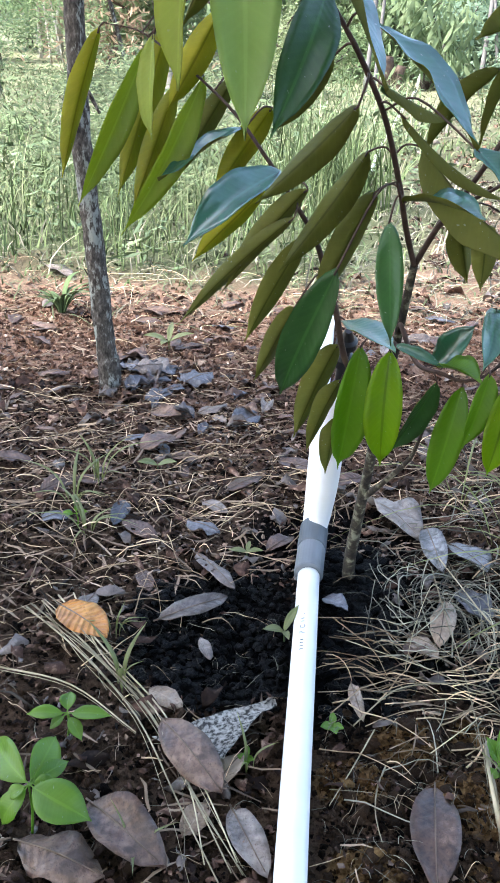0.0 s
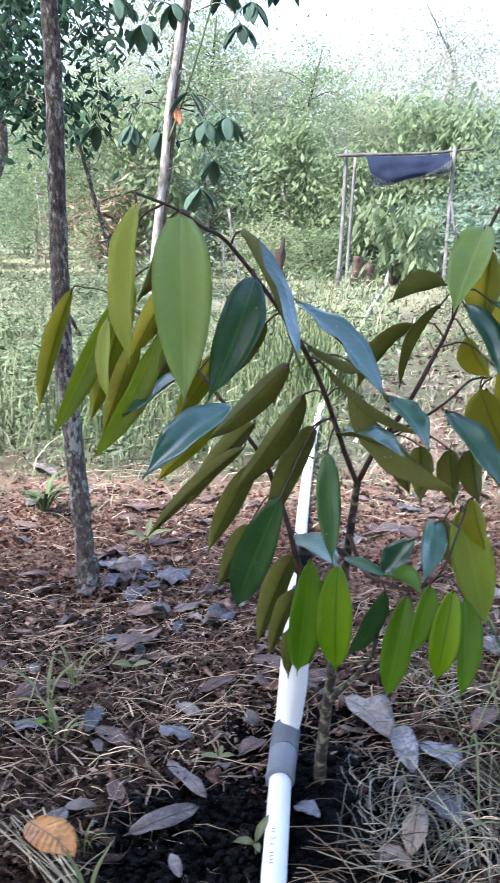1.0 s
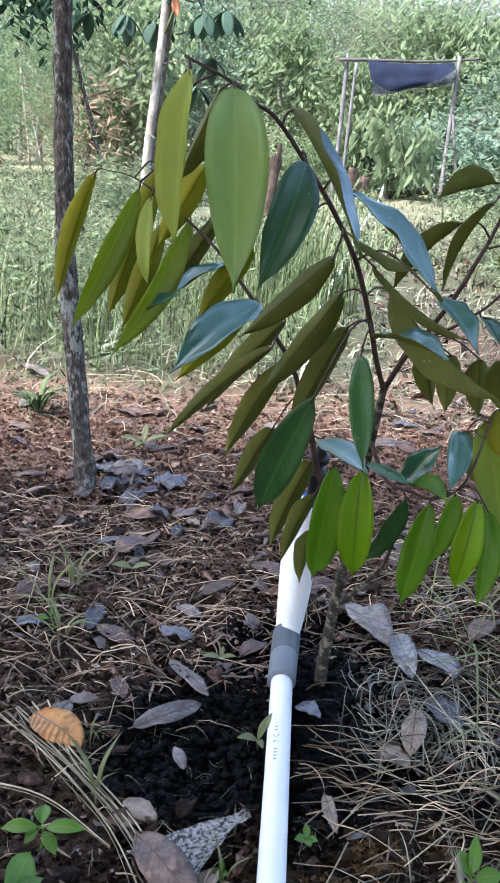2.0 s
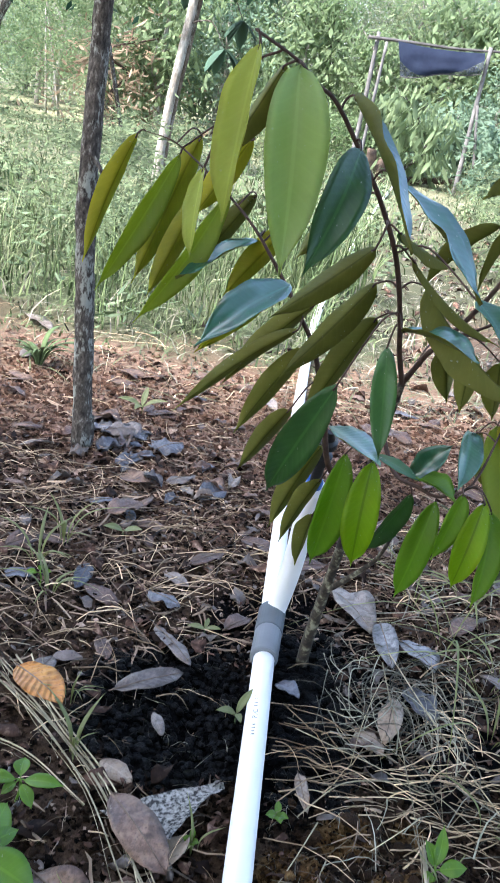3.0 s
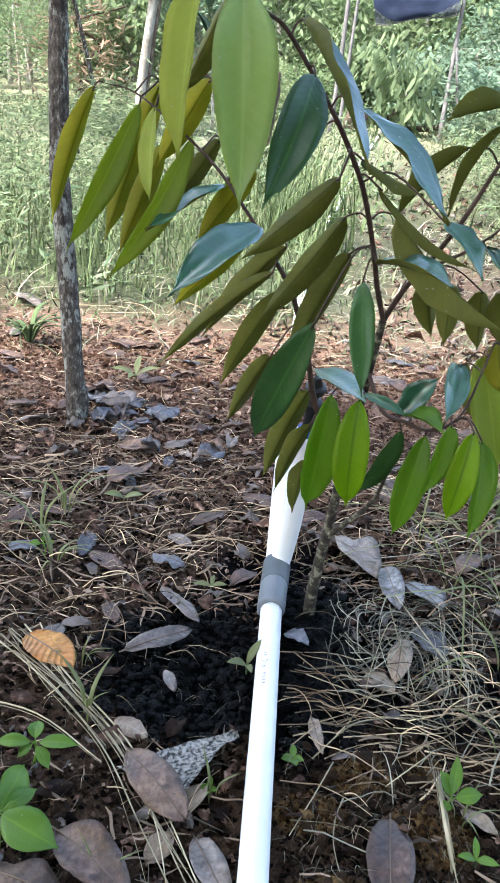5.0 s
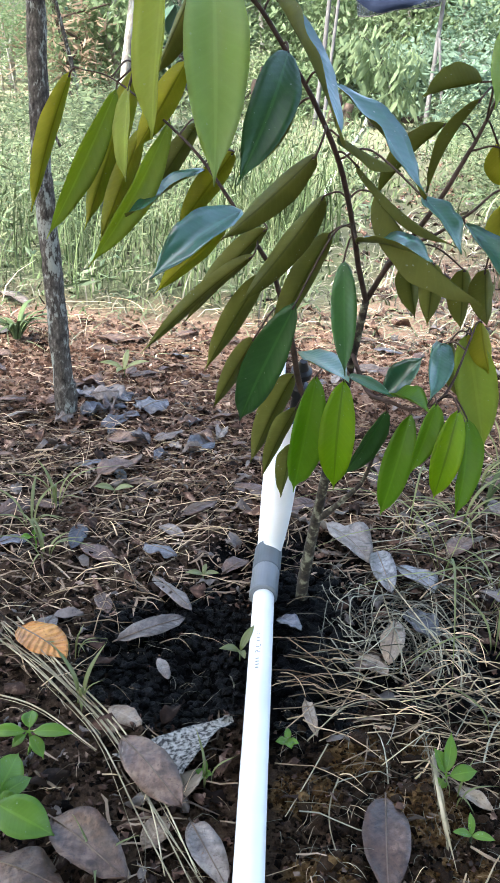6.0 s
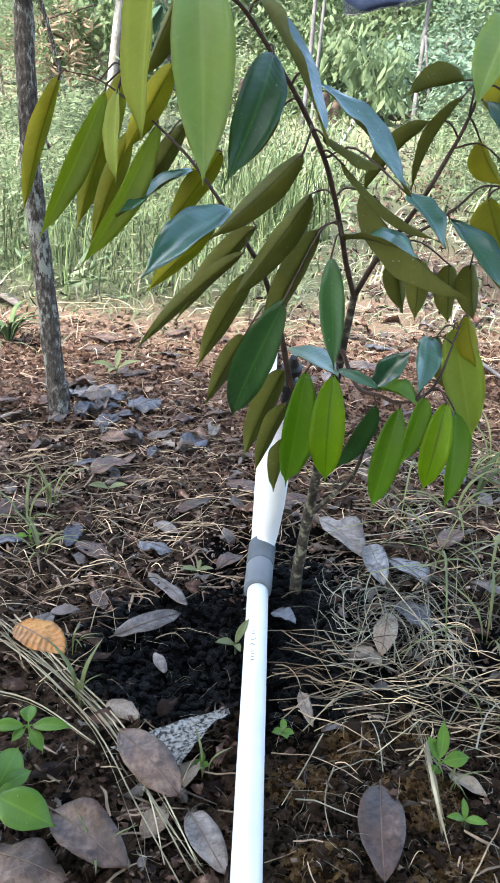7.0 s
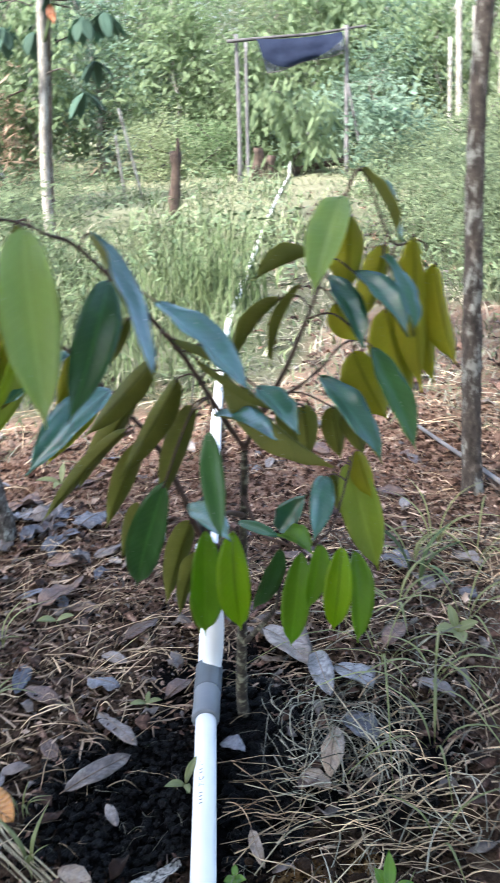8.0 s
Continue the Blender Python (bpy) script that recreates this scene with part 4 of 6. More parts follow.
tube("cross_bar", [(0.55, 10.9, 1.585), (1.1, 10.9, 1.60), (1.6, 10.9, 1.61), (2.2, 10.9, 1.66)], (0.020, 0.014), BAR_WOOD, frame_net, sides=8, per=4, lumps=0.2, scale=12)
NU, NV = 26, 8


def net_point(u, v):
    low = 1.22 + 0.17 * u ** 1.2 - 0.015 * math.sin(9 * u)
    high = 1.59 + 0.02 * u - 0.025 * math.sin(math.pi * u)
    x = 0.90 + 0.09 * v * (1 - u) + 1.01 * u * (1 - 0.09 * v * (1 - u))
    y = 10.87 - 0.10 * math.sin(v * 2.2) + 0.03 * noise.noise((u * 4, v * 3, 1.0))
    return Vector((x - 1.3, y - 10.9, high + (low - high) * v))


def netting(name, start, end, mat, label):
    """Two skins 4 mm apart between two lines across the net."""
    verts, faces = [], []
    for skin in (0, 1):
        for i in range(NU + 1):
            for j in range(NV + 1):
                u = i / NU
                verts.append(net_point(u, start(u) + (end(u) - start(u)) * j / NV) + Vector((0, 0.004 * skin, 0)))
    for skin in (0, 1):
        for i in range(NU):
            for j in range(NV):
                a = skin * (NU + 1) * (NV + 1) + i * (NV + 1) + j
                faces.append((a, a + 1, a + NV + 2, a + NV + 1) if skin else (a, a + NV + 1, a + NV + 2, a + 1))
    return solid(name, verts, faces, mat, frame_net, label)


def doubled(u):
    return 0.55 + 2.05 * u - 2.25 * u * u


net = netting("net", lambda u: 0.0, doubled, NET, "dark navy shade netting")
net_edge = netting("net_edge", doubled, lambda u: 1.0, NET_THIN, "see-through single layer of netting")
net_edge.parent = net
net_cord = tube("net_cord", [net_point(i / 8, 1.0) + Vector(frame_net.location) for i in range(9)], (0.007, 0.007), BAR_WOOD, frame_net, sides=6, per=3)
net_cord.parent = net

# ---- old dark stump, log and a pale stub by the net ----
old_stump = thing("stump", (0.98, 11.2, 0), "low charred tree stump beside the poles", "stump")
tube("stub", [(0.86, 11.2, -0.03), (0.86, 11.2, 0.2), (0.87, 11.2, 0.38)], (0.11, 0.05), WOOD_DARK, old_stump, sides=10, per=3, lumps=0.6, scale=9)
tube("side_stub", [(1.02, 11.15, -0.03), (1.01, 11.15, 0.15), (1.03, 11.15, 0.28)], (0.10, 0.05), WOOD_DARK, old_stump, sides=9, per=3, lumps=0.6, scale=9)
log = thing("log", (1.75, 11.7, 0.06), "grey fallen log lying on the ground", "log")
tube("log_trunk", [(1.35, 11.6, 0.05), (1.8, 11.7, 0.10), (2.25, 11.9, 0.16)], (0.05, 0.03), WOOD_DARK, log, sides=9, per=5, lumps=0.3, scale=9)
standpipe = thing("standpipe", (1.25, 11.3, 0), "white PVC end riser of the irrigation line", "pipe")
tube("riser", [(1.25, 11.3, 0.02), (1.26, 11.3, 0.12), (1.28, 11.3, 0.19)], (0.018, 0.017), PVC, standpipe, sides=12, per=4)


# ---- trees and bushes in the distance ----
def far_tree(name, label, height, spread, leafs, leaf_size, mat, bark, seed, low=0.35, droop=0.4, clumps=46, slim=0.42, category="tree", woody=True):
    """Tapered trunk with limbs and a gappy crown of many small leaves, standing at the origin."""
    r = random.Random(seed)
    tree = thing(name, (0, 0, 0), label, category)
    bend = [(r.gauss(0, 0.06) * i, r.gauss(0, 0.06) * i, height * 0.93 * i / 5) for i in range(6)]
    bend[0] = (0, 0, -0.05)
    line = spline(bend, 4)
    heap, limbs = Heap(), Heap()
    limbs.add(*tube_data(line, (0.016 * height + 0.015, 0.012) if woody else (0.003, 0.001), 8 if woody else 4, 0.15 if woody else 0.0, 6))
    per = leafs // clumps
    for c in range(clumps):
        h = low + (1 - low) * (c + 0.5) / clumps
        stem = line[min(len(line) - 1, int(h * (len(line) - 1) * 0.96))]
        a = c * 2.4 + r.uniform(-0.5, 0.5)
        reach = spread * (0.35 + 0.65 * math.sin(math.pi * min(1, 0.22 + 0.78 * (h - low) / (1 - low) * 0.95)) ** 0.8) * r.uniform(0.35, 1.12)
        end = stem + Vector((math.cos(a) * reach, math.sin(a) * reach, r.uniform(-0.05, 0.22) * spread))
        if c % 2 == 0 and woody:
            tube("limb", [stem, stem.lerp(end, 0.55) + Vector((0, 0, 0.10 * spread)), end], (0.008 * height / 3, 0.003), bark, tree, sides=5, per=3)
        size = spread * r.uniform(0.16, 0.34)
        for k in range(per):
            p = end + Vector((r.gauss(0, size), r.gauss(0, size), r.gauss(0, size * 0.8)))
            if k % 3 == 0:
                p = stem.lerp(end, r.uniform(0.45, 1.0)) + Vector((r.gauss(0, size * 0.5), r.gauss(0, size * 0.5), r.gauss(0, size * 0.5)))
            if p.z > 0.02:
                heap.add(*leaflet(p, leaf_size * r.uniform(0.6, 1.3), slim, r, droop))
    solid("trunk", limbs.verts, limbs.faces, bark, tree)
    solid("crown", heap.verts, heap.faces, mat, tree)
    return tree


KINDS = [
    far_tree("tree", "slim forest tree with an airy haze-greyed crown", 4.2, 1.3, 13000, 0.066, CROWN_HAZE, BARK_PALE, 11, 0.12),
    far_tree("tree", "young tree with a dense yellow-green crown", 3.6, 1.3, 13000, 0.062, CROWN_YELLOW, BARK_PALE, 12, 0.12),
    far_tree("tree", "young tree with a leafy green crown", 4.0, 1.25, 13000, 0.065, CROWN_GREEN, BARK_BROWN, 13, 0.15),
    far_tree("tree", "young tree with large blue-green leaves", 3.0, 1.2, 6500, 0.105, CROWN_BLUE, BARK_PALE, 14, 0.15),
    far_tree("tree", "tall forest tree with a ragged crown", 5.4, 1.5, 15000, 0.075, CROWN_HAZE, BARK_PALE, 15, 0.35),
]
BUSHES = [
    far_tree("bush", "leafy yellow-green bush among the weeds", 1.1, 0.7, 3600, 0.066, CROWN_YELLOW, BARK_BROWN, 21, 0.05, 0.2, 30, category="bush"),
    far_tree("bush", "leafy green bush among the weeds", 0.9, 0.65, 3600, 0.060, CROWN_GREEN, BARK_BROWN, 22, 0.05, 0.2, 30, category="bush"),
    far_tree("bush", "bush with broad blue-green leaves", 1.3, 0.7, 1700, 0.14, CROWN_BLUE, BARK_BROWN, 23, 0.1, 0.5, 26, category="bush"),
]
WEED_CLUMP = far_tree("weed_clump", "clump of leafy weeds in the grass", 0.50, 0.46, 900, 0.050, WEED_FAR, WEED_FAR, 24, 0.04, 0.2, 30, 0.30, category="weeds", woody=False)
rng = random.Random(31)


used = set()


def place(kind, x, y, scale):
    """The first of a kind is the built one itself; the rest are copies."""
    m = Matrix.LocRotScale((x, y, gz(x, y) - 0.02), Euler((0, 0, rng.uniform(0, 6.28))), None)
    if kind.name not in used:
        used.add(kind.name)
        kind.matrix_basis = m @ Matrix.Diagonal((scale, scale, scale, 1))
    else:
        twin = copy_thing(kind, m)
        twin.scale = (scale,) * 3


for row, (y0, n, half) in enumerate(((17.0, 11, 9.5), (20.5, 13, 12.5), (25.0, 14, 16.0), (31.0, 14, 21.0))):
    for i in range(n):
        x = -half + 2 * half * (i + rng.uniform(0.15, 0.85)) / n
        # the two far rows favour the haze-greyed kind
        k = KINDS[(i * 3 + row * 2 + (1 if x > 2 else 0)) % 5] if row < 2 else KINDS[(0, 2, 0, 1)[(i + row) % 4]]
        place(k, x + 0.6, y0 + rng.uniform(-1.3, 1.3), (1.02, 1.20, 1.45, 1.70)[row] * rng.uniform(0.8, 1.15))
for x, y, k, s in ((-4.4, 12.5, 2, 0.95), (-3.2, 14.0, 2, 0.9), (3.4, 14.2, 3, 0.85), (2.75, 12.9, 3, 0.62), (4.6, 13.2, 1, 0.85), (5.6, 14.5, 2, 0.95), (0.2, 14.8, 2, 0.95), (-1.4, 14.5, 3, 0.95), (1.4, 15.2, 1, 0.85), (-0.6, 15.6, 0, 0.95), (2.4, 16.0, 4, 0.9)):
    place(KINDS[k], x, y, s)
BUSHES_FAR = ((2.6, 9.2, 1, 0.55), (3.3, 8.2, 1, 0.6), (2.2, 6.6, 1, 0.5), (2.9, 6.2, 1, 0.6), (3.6, 10.4, 0, 0.8), (2.9, 11.6, 0, 0.7), (-0.4, 12.2, 0, 0.8),
          (0.3, 12.8, 1, 0.9), (2.45, 10.9, 2, 0.75), (4.3, 11.5, 0, 0.9), (1.9, 13.2, 2, 0.9), (-3.6, 9.5, 1, 0.7), (3.9, 7.4, 1, 0.7), (1.8, 5.0, 1, 0.36),
          (2.1, 4.3, 1, 0.36), (1.55, 4.0, 1, 0.3), (-3.4, 16, 0, 1.1), (0.9, 14.2, 0, 1.0), (3.0, 13.2, 0, 1.0), (5.0, 10.2, 1, 0.9))
BUSHES_SIDE = ((-5.2, 6.5, 1, 0.8), (-4.4, 4.6, 0, 0.6), (5.6, 6.0, 1, 0.8), (4.6, 4.2, 1, 0.5), (-6.4, 9.0, 0, 1.0), (6.6, 8.4, 2, 0.8), (1.32, 3.6, 1, 0.3),
          (1.62, 4.4, 1, 0.42), (2.0, 5.3, 1, 0.55), (1.45, 5.6, 1, 0.42), (2.5, 5.8, 1, 0.7), (1.22, 4.6, 1, 0.28), (1.9, 7.4, 1, 0.5), (2.4, 7.9, 1, 0.6),
          (-0.62, 3.1, 1, 0.26), (-0.9, 3.5, 1, 0.34))
for x, y, k, s in BUSHES_FAR + BUSHES_SIDE:
    place(*((WEED_CLUMP, x, y, s * 2.1) if k == 1 and s <= 0.7 else (BUSHES[k], x, y, s)))
for k in range(34):
    y = rng.uniform(3.9, 11.0)
    x = rng.uniform(1.0 + 0.14 * y, 0.6 + 0.36 * y) if k % 4 else rng.uniform(-0.30 * y, -0.06 * y)
    place(WEED_CLUMP, x, y, rng.uniform(0.45, 1.1))
broad = far_tree("tree", "young tree with large drooping pale green leaves", 2.9, 0.95, 2600, 0.16, CROWN_SOFT, BARK_PALE, 61, 0.15, 0.9, 34, 0.34)
for x, y, s in ((2.9, 13.8, 0.95), (3.7, 13.0, 0.8), (-0.3, 14.0, 0.9), (1.9, 14.3, 1.0), (-2.3, 13.6, 0.95), (5.0, 12.4, 0.9), (0.75, 13.6, 0.7)):
    place(broad, x, y, s)
dark_tree = far_tree("tree", "dark-leaved tree with large hanging leaves", 3.4, 1.0, 5200, 0.105, CROWN_DARK, BARK_LICHEN, 41, 0.50, 0.8, 34)
place(dark_tree, -2.85, 8.2, 1.12)
net_sapling = far_tree("fruit_sapling", "bushy durian sapling with drooping leaves under a net", 1.25, 0.50, 520, 0.20, CROWN_SOFT, BARK_BROWN, 42, 0.22, 1.5, 26, 0.27, category="sapling")
place(net_sapling, 1.37, 11.5, 1.0)
fern = far_tree("dry_fern", "patch of dry reddish-brown fern", 1.5, 1.0, 900, 0.17, DRY_FERN, WOOD_DARK, 43, 0.03, 0.4, 34, 0.2, category="fern")
place(fern, -2.82, 13.0, 0.95)


fallen = thing("fallen_stick", (0.75, 1.7, 0.0), "pale bare stick lying on the litter", "stick")
tube("stick", [(0.678, 2.003, 0.01), (0.713, 1.852, 0.01), (0.74, 1.746, 0.01), (0.77, 1.60, 0.012), (0.80, 1.45, 0.012)], (0.0045, 0.006), POLE_WOOD, fallen, sides=8, per=4, lumps=0.1)


def post(x, y, h, r, lean, bark, label):
    ob = thing("post", (x, y, 0), label, "post")
    tube("post_shaft", [(x, y, -0.05), (x + lean * 0.5, y, h * 0.5), (x + lean, y, h)], (r, r * 0.85), bark, ob, sides=9, per=3, lumps=0.15, scale=9)


post(-5.5, 18.0, 1.05, 0.055, 0.0, BARK_PALE, "pale weathered wooden post in grass")
for x, y, h, lean in ((-0.69, 9.4, 0.66, -0.03), (-0.50, 9.4, 0.92, -0.16), (5.0, 13.2, 2.0, 0.05), (-4.4, 15.0, 1.6, -0.1), (-4.0, 14.4, 1.9, -0.35)):
    post(x, y, h, 0.016 if y < 10 else 0.020, lean, BARK_PALE, "slim pale bare tree stem")
for x, h, r, lean in ((3.52, 1.55, 0.030, -0.02), (3.65, 2.2, 0.046, -0.05), (3.84, 1.9, 0.036, -0.02), (4.17, 1.7, 0.030, 0.03)):
    post(x, 12.0, h, r, lean, BARK_PALE, "pale sunlit tree stem at the wood's edge")
post(-1.75, 9.0, 1.7, 0.022, -0.45, BARK_BROWN, "thin leaning brown stem")


# Trees behind the camera, never in view, added to shade the near soil.
unseen_shade_tree = far_tree("tree", "unseen leafy tree added to shade the sapling", 4.6, 1.5, 5200, 0.24, CROWN_GREEN, BARK_LICHEN, 51, 0.48, 0.5, 60)
for x, y, s in ((-2.1, -0.86, 1.0), (-0.7, -2.2, 1.05), (1.5, -1.2, 0.95)):
    place(unseen_shade_tree, x, y, s)


# ---- turf and weeds ----
def grass_blade(p, height, width, lean, r, segs=3):
    a = r.uniform(0, 6.28)
    d, s = Vector((math.cos(a), math.sin(a), 0)), Vector((-math.sin(a), math.cos(a), 0))
    verts = []
    for i in range(segs + 1):
        u = i / segs
        c = p + Vector((0, 0, height * (u - 0.28 * lean * u * u))) + d * (lean * height * u * u)
        w = width * (1 - u) ** 0.7 * 0.5 + 0.0002
        verts += [c - s * w, c + s * w + Vector((0, 0, w * 0.4))]
    return verts, [(2 * i, 2 * i + 1, 2 * i + 3, 2 * i + 2) for i in range(segs)]


def open_track(x, y):
    return abs(x - 0.75 - 0.09 * (y - 2.5)) < 0.32


turf, pale_turf, far_turf, weeds, tall_weeds, stalks = Heap(), Heap(), Heap(), Heap(), Heap(), Heap()
rng = random.Random(77)
for k in range(24000):
    y = 2.25 + 11.5 * rng.random() ** 1.7
    x = rng.uniform(-0.42 * y - 0.7, 0.45 * y + 0.7)
    thick = noise.noise((x * 1.1, y * 0.8, 3.0))
    if open_track(x, y) and rng.random() < 0.3:
        continue
    if 0.28 < x < 1.3 and y < 4.0 and rng.random() < 0.65:
        continue
    if thick < -0.25 and rng.random() < 0.7 or (y < 2.8 and rng.random() < 1.6 * (2.8 - y)):
        continue
    tall = (0.035 + 0.09 * max(0, thick + 0.2)) * rng.uniform(0.5, 1.3) * (1.2 if x < 0 else 1.0) * min(1.0, 0.35 + 0.5 * (y - 2.1))
    heap = turf if noise.noise((x * 0.7, y * 0.5, 9.0)) + rng.gauss(0, 0.25) > 0.12 + 0.03 * (y - 3) else pale_turf
    # farther blades take the lightened colour more and more often
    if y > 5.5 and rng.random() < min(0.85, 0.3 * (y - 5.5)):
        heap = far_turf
    heap.add(*grass_blade(Vector((x, y, gz(x, y) - 0.004)), tall, 0.004 + 0.0012 * y, rng.uniform(0.2, 1.9), rng))
for k in range(9000):
    x, y = rng.uniform(-8.0, 8.5), 2.4 + 12 * rng.random()
    if abs(x) > 0.42 * y + 0.5:
        pale_turf.add(*grass_blade(Vector((x, y, gz(x, y) - 0.004)), rng.uniform(0.04, 0.16), 0.012, rng.uniform(0.2, 1.6), rng, 2))
for k in range(330):
    a, q = rng.uniform(0, 6.28), 0.16 * math.sqrt(rng.random())
    x, y = 0.16 + q * math.cos(a) * 1.6, 3.55 + q * math.sin(a) * 1.4
    turf.add(*grass_blade(Vector((x, y, gz(x, y))), rng.uniform(0.18, 0.55), 0.006, rng.uniform(0.1, 1.0), rng, 4))
for k in range(1500):
    x, y = rng.uniform(-1.2, 0.25), rng.uniform(2.45, 4.2)
    (pale_turf if k % 4 == 0 else turf).add(*grass_blade(Vector((x, y, gz(x, y))), rng.uniform(0.06, 0.38), rng.uniform(0.0022, 0.0042), rng.uniform(0.1, 1.2), rng, 5))
for k in range(520):
    y = 2.55 + 8.0 * rng.random() ** 1.3
    x = pipe_x(y) + rng.gauss(0, 0.05)
    (turf, pale_turf)[k % 2].add(*grass_blade(Vector((x, y, gz(x, y))), rng.uniform(0.03, 0.10), 0.004 + 0.0006 * y, rng.uniform(0.4, 1.6), rng, 4))
for k in range(760):
    y = 3.6 + 9.2 * rng.random()
    x = rng.uniform(-0.42 * y - 0.7, 0.45 * y + 0.7)
    if open_track(x, y) or noise.noise((x * 0.5, y * 0.5, 12.0)) < -0.18:
        continue
    h = rng.uniform(0.08, 0.30) * (1.0 if y > 5 else 0.6)
    for i in range(15):
        p = Vector((x + rng.gauss(0, 0.10), y + rng.gauss(0, 0.10), gz(x, y) + h * rng.random()))
        (weeds if k % 3 else tall_weeds).add(*leaflet(p, rng.uniform(0.04, 0.10), 0.26, rng, 0.1))
    for i in range(9):
        p = Vector((x + rng.gauss(0, 0.12), y + rng.gauss(0, 0.12), gz(x, y)))
        (far_turf if k % 2 else turf).add(*grass_blade(p, h * rng.uniform(0.7, 1.5), 0.010, rng.uniform(0.2, 1.2), rng, 4))
for k in range(800):
    y = 2.4 + 9.5 * rng.random() ** 1.5
    x = rng.uniform(-0.42 * y - 0.7, 0.45 * y + 0.7)
    if open_track(x, y) or noise.noise((x * 0.9, y * 0.7, 6.0)) < -0.05:
        continue
    h = rng.uniform(0.03, 0.22)
    for i in range(7):
        p = Vector((x, y, gz(x, y) + h * (i + 1) / 7)) + Vector((rng.gauss(0, 0.012), rng.gauss(0, 0.012), 0))
        weeds.add(*leaflet(p, rng.uniform(0.018, 0.048), 0.24, rng, 0.0))
for cx, cy, n, h in ((-0.36, 2.45, 26, 0.12), (-0.28, 2.52, 22, 0.14), (-0.62, 2.7, 24, 0.30), (-0.75, 2.85, 30, 0.34)):
    for k in range(n):
        p = Vector((cx + rng.gauss(0, 0.06), cy + rng.gauss(0, 0.05), gz(cx, cy) + h * rng.random()))
        weeds.add(*leaflet(p, rng.uniform(0.035, 0.075), 0.20, rng, 0.1))
for k in range(1500):
    y = rng.gauss(2.38, 0.26)
    x = rng.uniform(-0.42 * y - 0.2, 0.45 * y + 0.3)
    if y > 1.95:
        (stalks if k % 3 == 0 else pale_turf).add(*grass_blade(Vector((x, y, gz(x, y) - 0.001)), rng.uniform(0.02, 0.06), 0.0035, rng.uniform(1.5, 3.4), rng))
for k in range(1300):
    y = 2.3 + 7.5 * rng.random() ** 1.4
    x = rng.uniform(-0.42 * y - 0.5, 0.45 * y + 0.5)
    stalks.add(*grass_blade(Vector((x, y, gz(x, y) - 0.002)), rng.uniform(0.02, 0.16), 0.003 + 0.0008 * y, rng.uniform(0.5, 2.5), rng))
for k in range(1500):
    x, y = rng.uniform(0.25, 1.25), rng.uniform(2.1, 4.3)
    stalks.add(*grass_blade(Vector((x, y, gz(x, y) - 0.002)), rng.uniform(0.015, 0.06), 0.004, rng.uniform(1.2, 3.4), rng))
stalks.build("dry_stalks", STRAW_GREY, "pale dry stalks lying in the grass", "dry grass")
turf.build("grass", GRASS, "green grass and weeds among the trees", "grass")
pale_turf.build("dry_grass", GRASS_PALE, "pale yellowish grass among the trees", "grass")
far_turf.build("far_grass", GRASS_FAR, "far grass with sunlit brightness in its colour", "grass")
tall_weeds.build("tall_weeds", CROWN_SOFT, "pale leafy weeds standing in the grass", "weeds")
weeds.build("weeds", WEED, "low broad-leaved green weeds", "weeds")


# ---- litter on the soil ----
def crumb(p, r, rr):
    """A rough lump of soil: a squashed octahedron."""
    q = [Vector((1, 0, 0)), Vector((0, 1, 0)), Vector((-1, 0, 0)), Vector((0, -1, 0)), Vector((0, 0, 0.75)), Vector((0, 0, -0.6))]
    a = rr.uniform(0, 6.28)
    m = Matrix.Rotation(a, 3, "Z") @ Matrix.Rotation(rr.uniform(-0.6, 0.6), 3, "X")
    v = [p + m @ (c * r * rr.uniform(0.65, 1.25)) for c in q]
    return v, [(0, 1, 4), (1, 2, 4), (2, 3, 4), (3, 0, 4), (1, 0, 5), (2, 1, 5), (3, 2, 5), (0, 3, 5)]


def straw(p, length, r, yaw, bendy, lift, rr, segs=4):
    """A thin curved stalk, three-sided."""
    verts, faces = [], []
    d = Vector((math.cos(yaw), math.sin(yaw), 0))
    q = p - d * length / 2
    for i in range(segs + 1):
        u = i / segs
        s = Vector((-d.y, d.x, 0))
        base = gz(q.x, q.y)
        c = Vector((q.x, q.y, base + p.z + lift * math.sin(math.pi * u)))
        w = r * (1 - 0.5 * u)
        verts += [c - s * w, c + s * w, c + Vector((0, 0, w * 1.4))]
        d = (Matrix.Rotation(bendy / segs + rr.gauss(0, 0.06), 3, "Z") @ d)
        q = q + d * (length / segs)
    for i in range(segs):
        for k in range(3):
            a, b = 3 * i + k, 3 * i + (k + 1) % 3
            faces.append((a, b, b + 3, a + 3))
    return verts, faces


def scrap(p, size, rr):
    """A curled bit of dead leaf."""
    v, f, _, _ = blade(size * 1.3, size * rr.uniform(0.35, 0.75), bow=rr.uniform(0, 0.15), fold=rr.uniform(-0.4, 0.7), wave=0.9, seed=rr.random() * 50, rows=4, across=1, thick=0.0003)
    m = Matrix.Rotation(rr.uniform(0, 6.28), 3, "Z") @ Matrix.Rotation(rr.gauss(0, 0.18), 3, "X") @ Matrix.Rotation(rr.gauss(0, 0.15), 3, "Y")
    return [p + m @ Vector(e) for e in v], f


BALL = bmesh.new()
bmesh.ops.create_icosphere(BALL, subdivisions=2, radius=1)
BALL_V, BALL_F = [v.co.copy() for v in BALL.verts], [tuple(v.index for v in f.verts) for f in BALL.faces]
BALL.free()


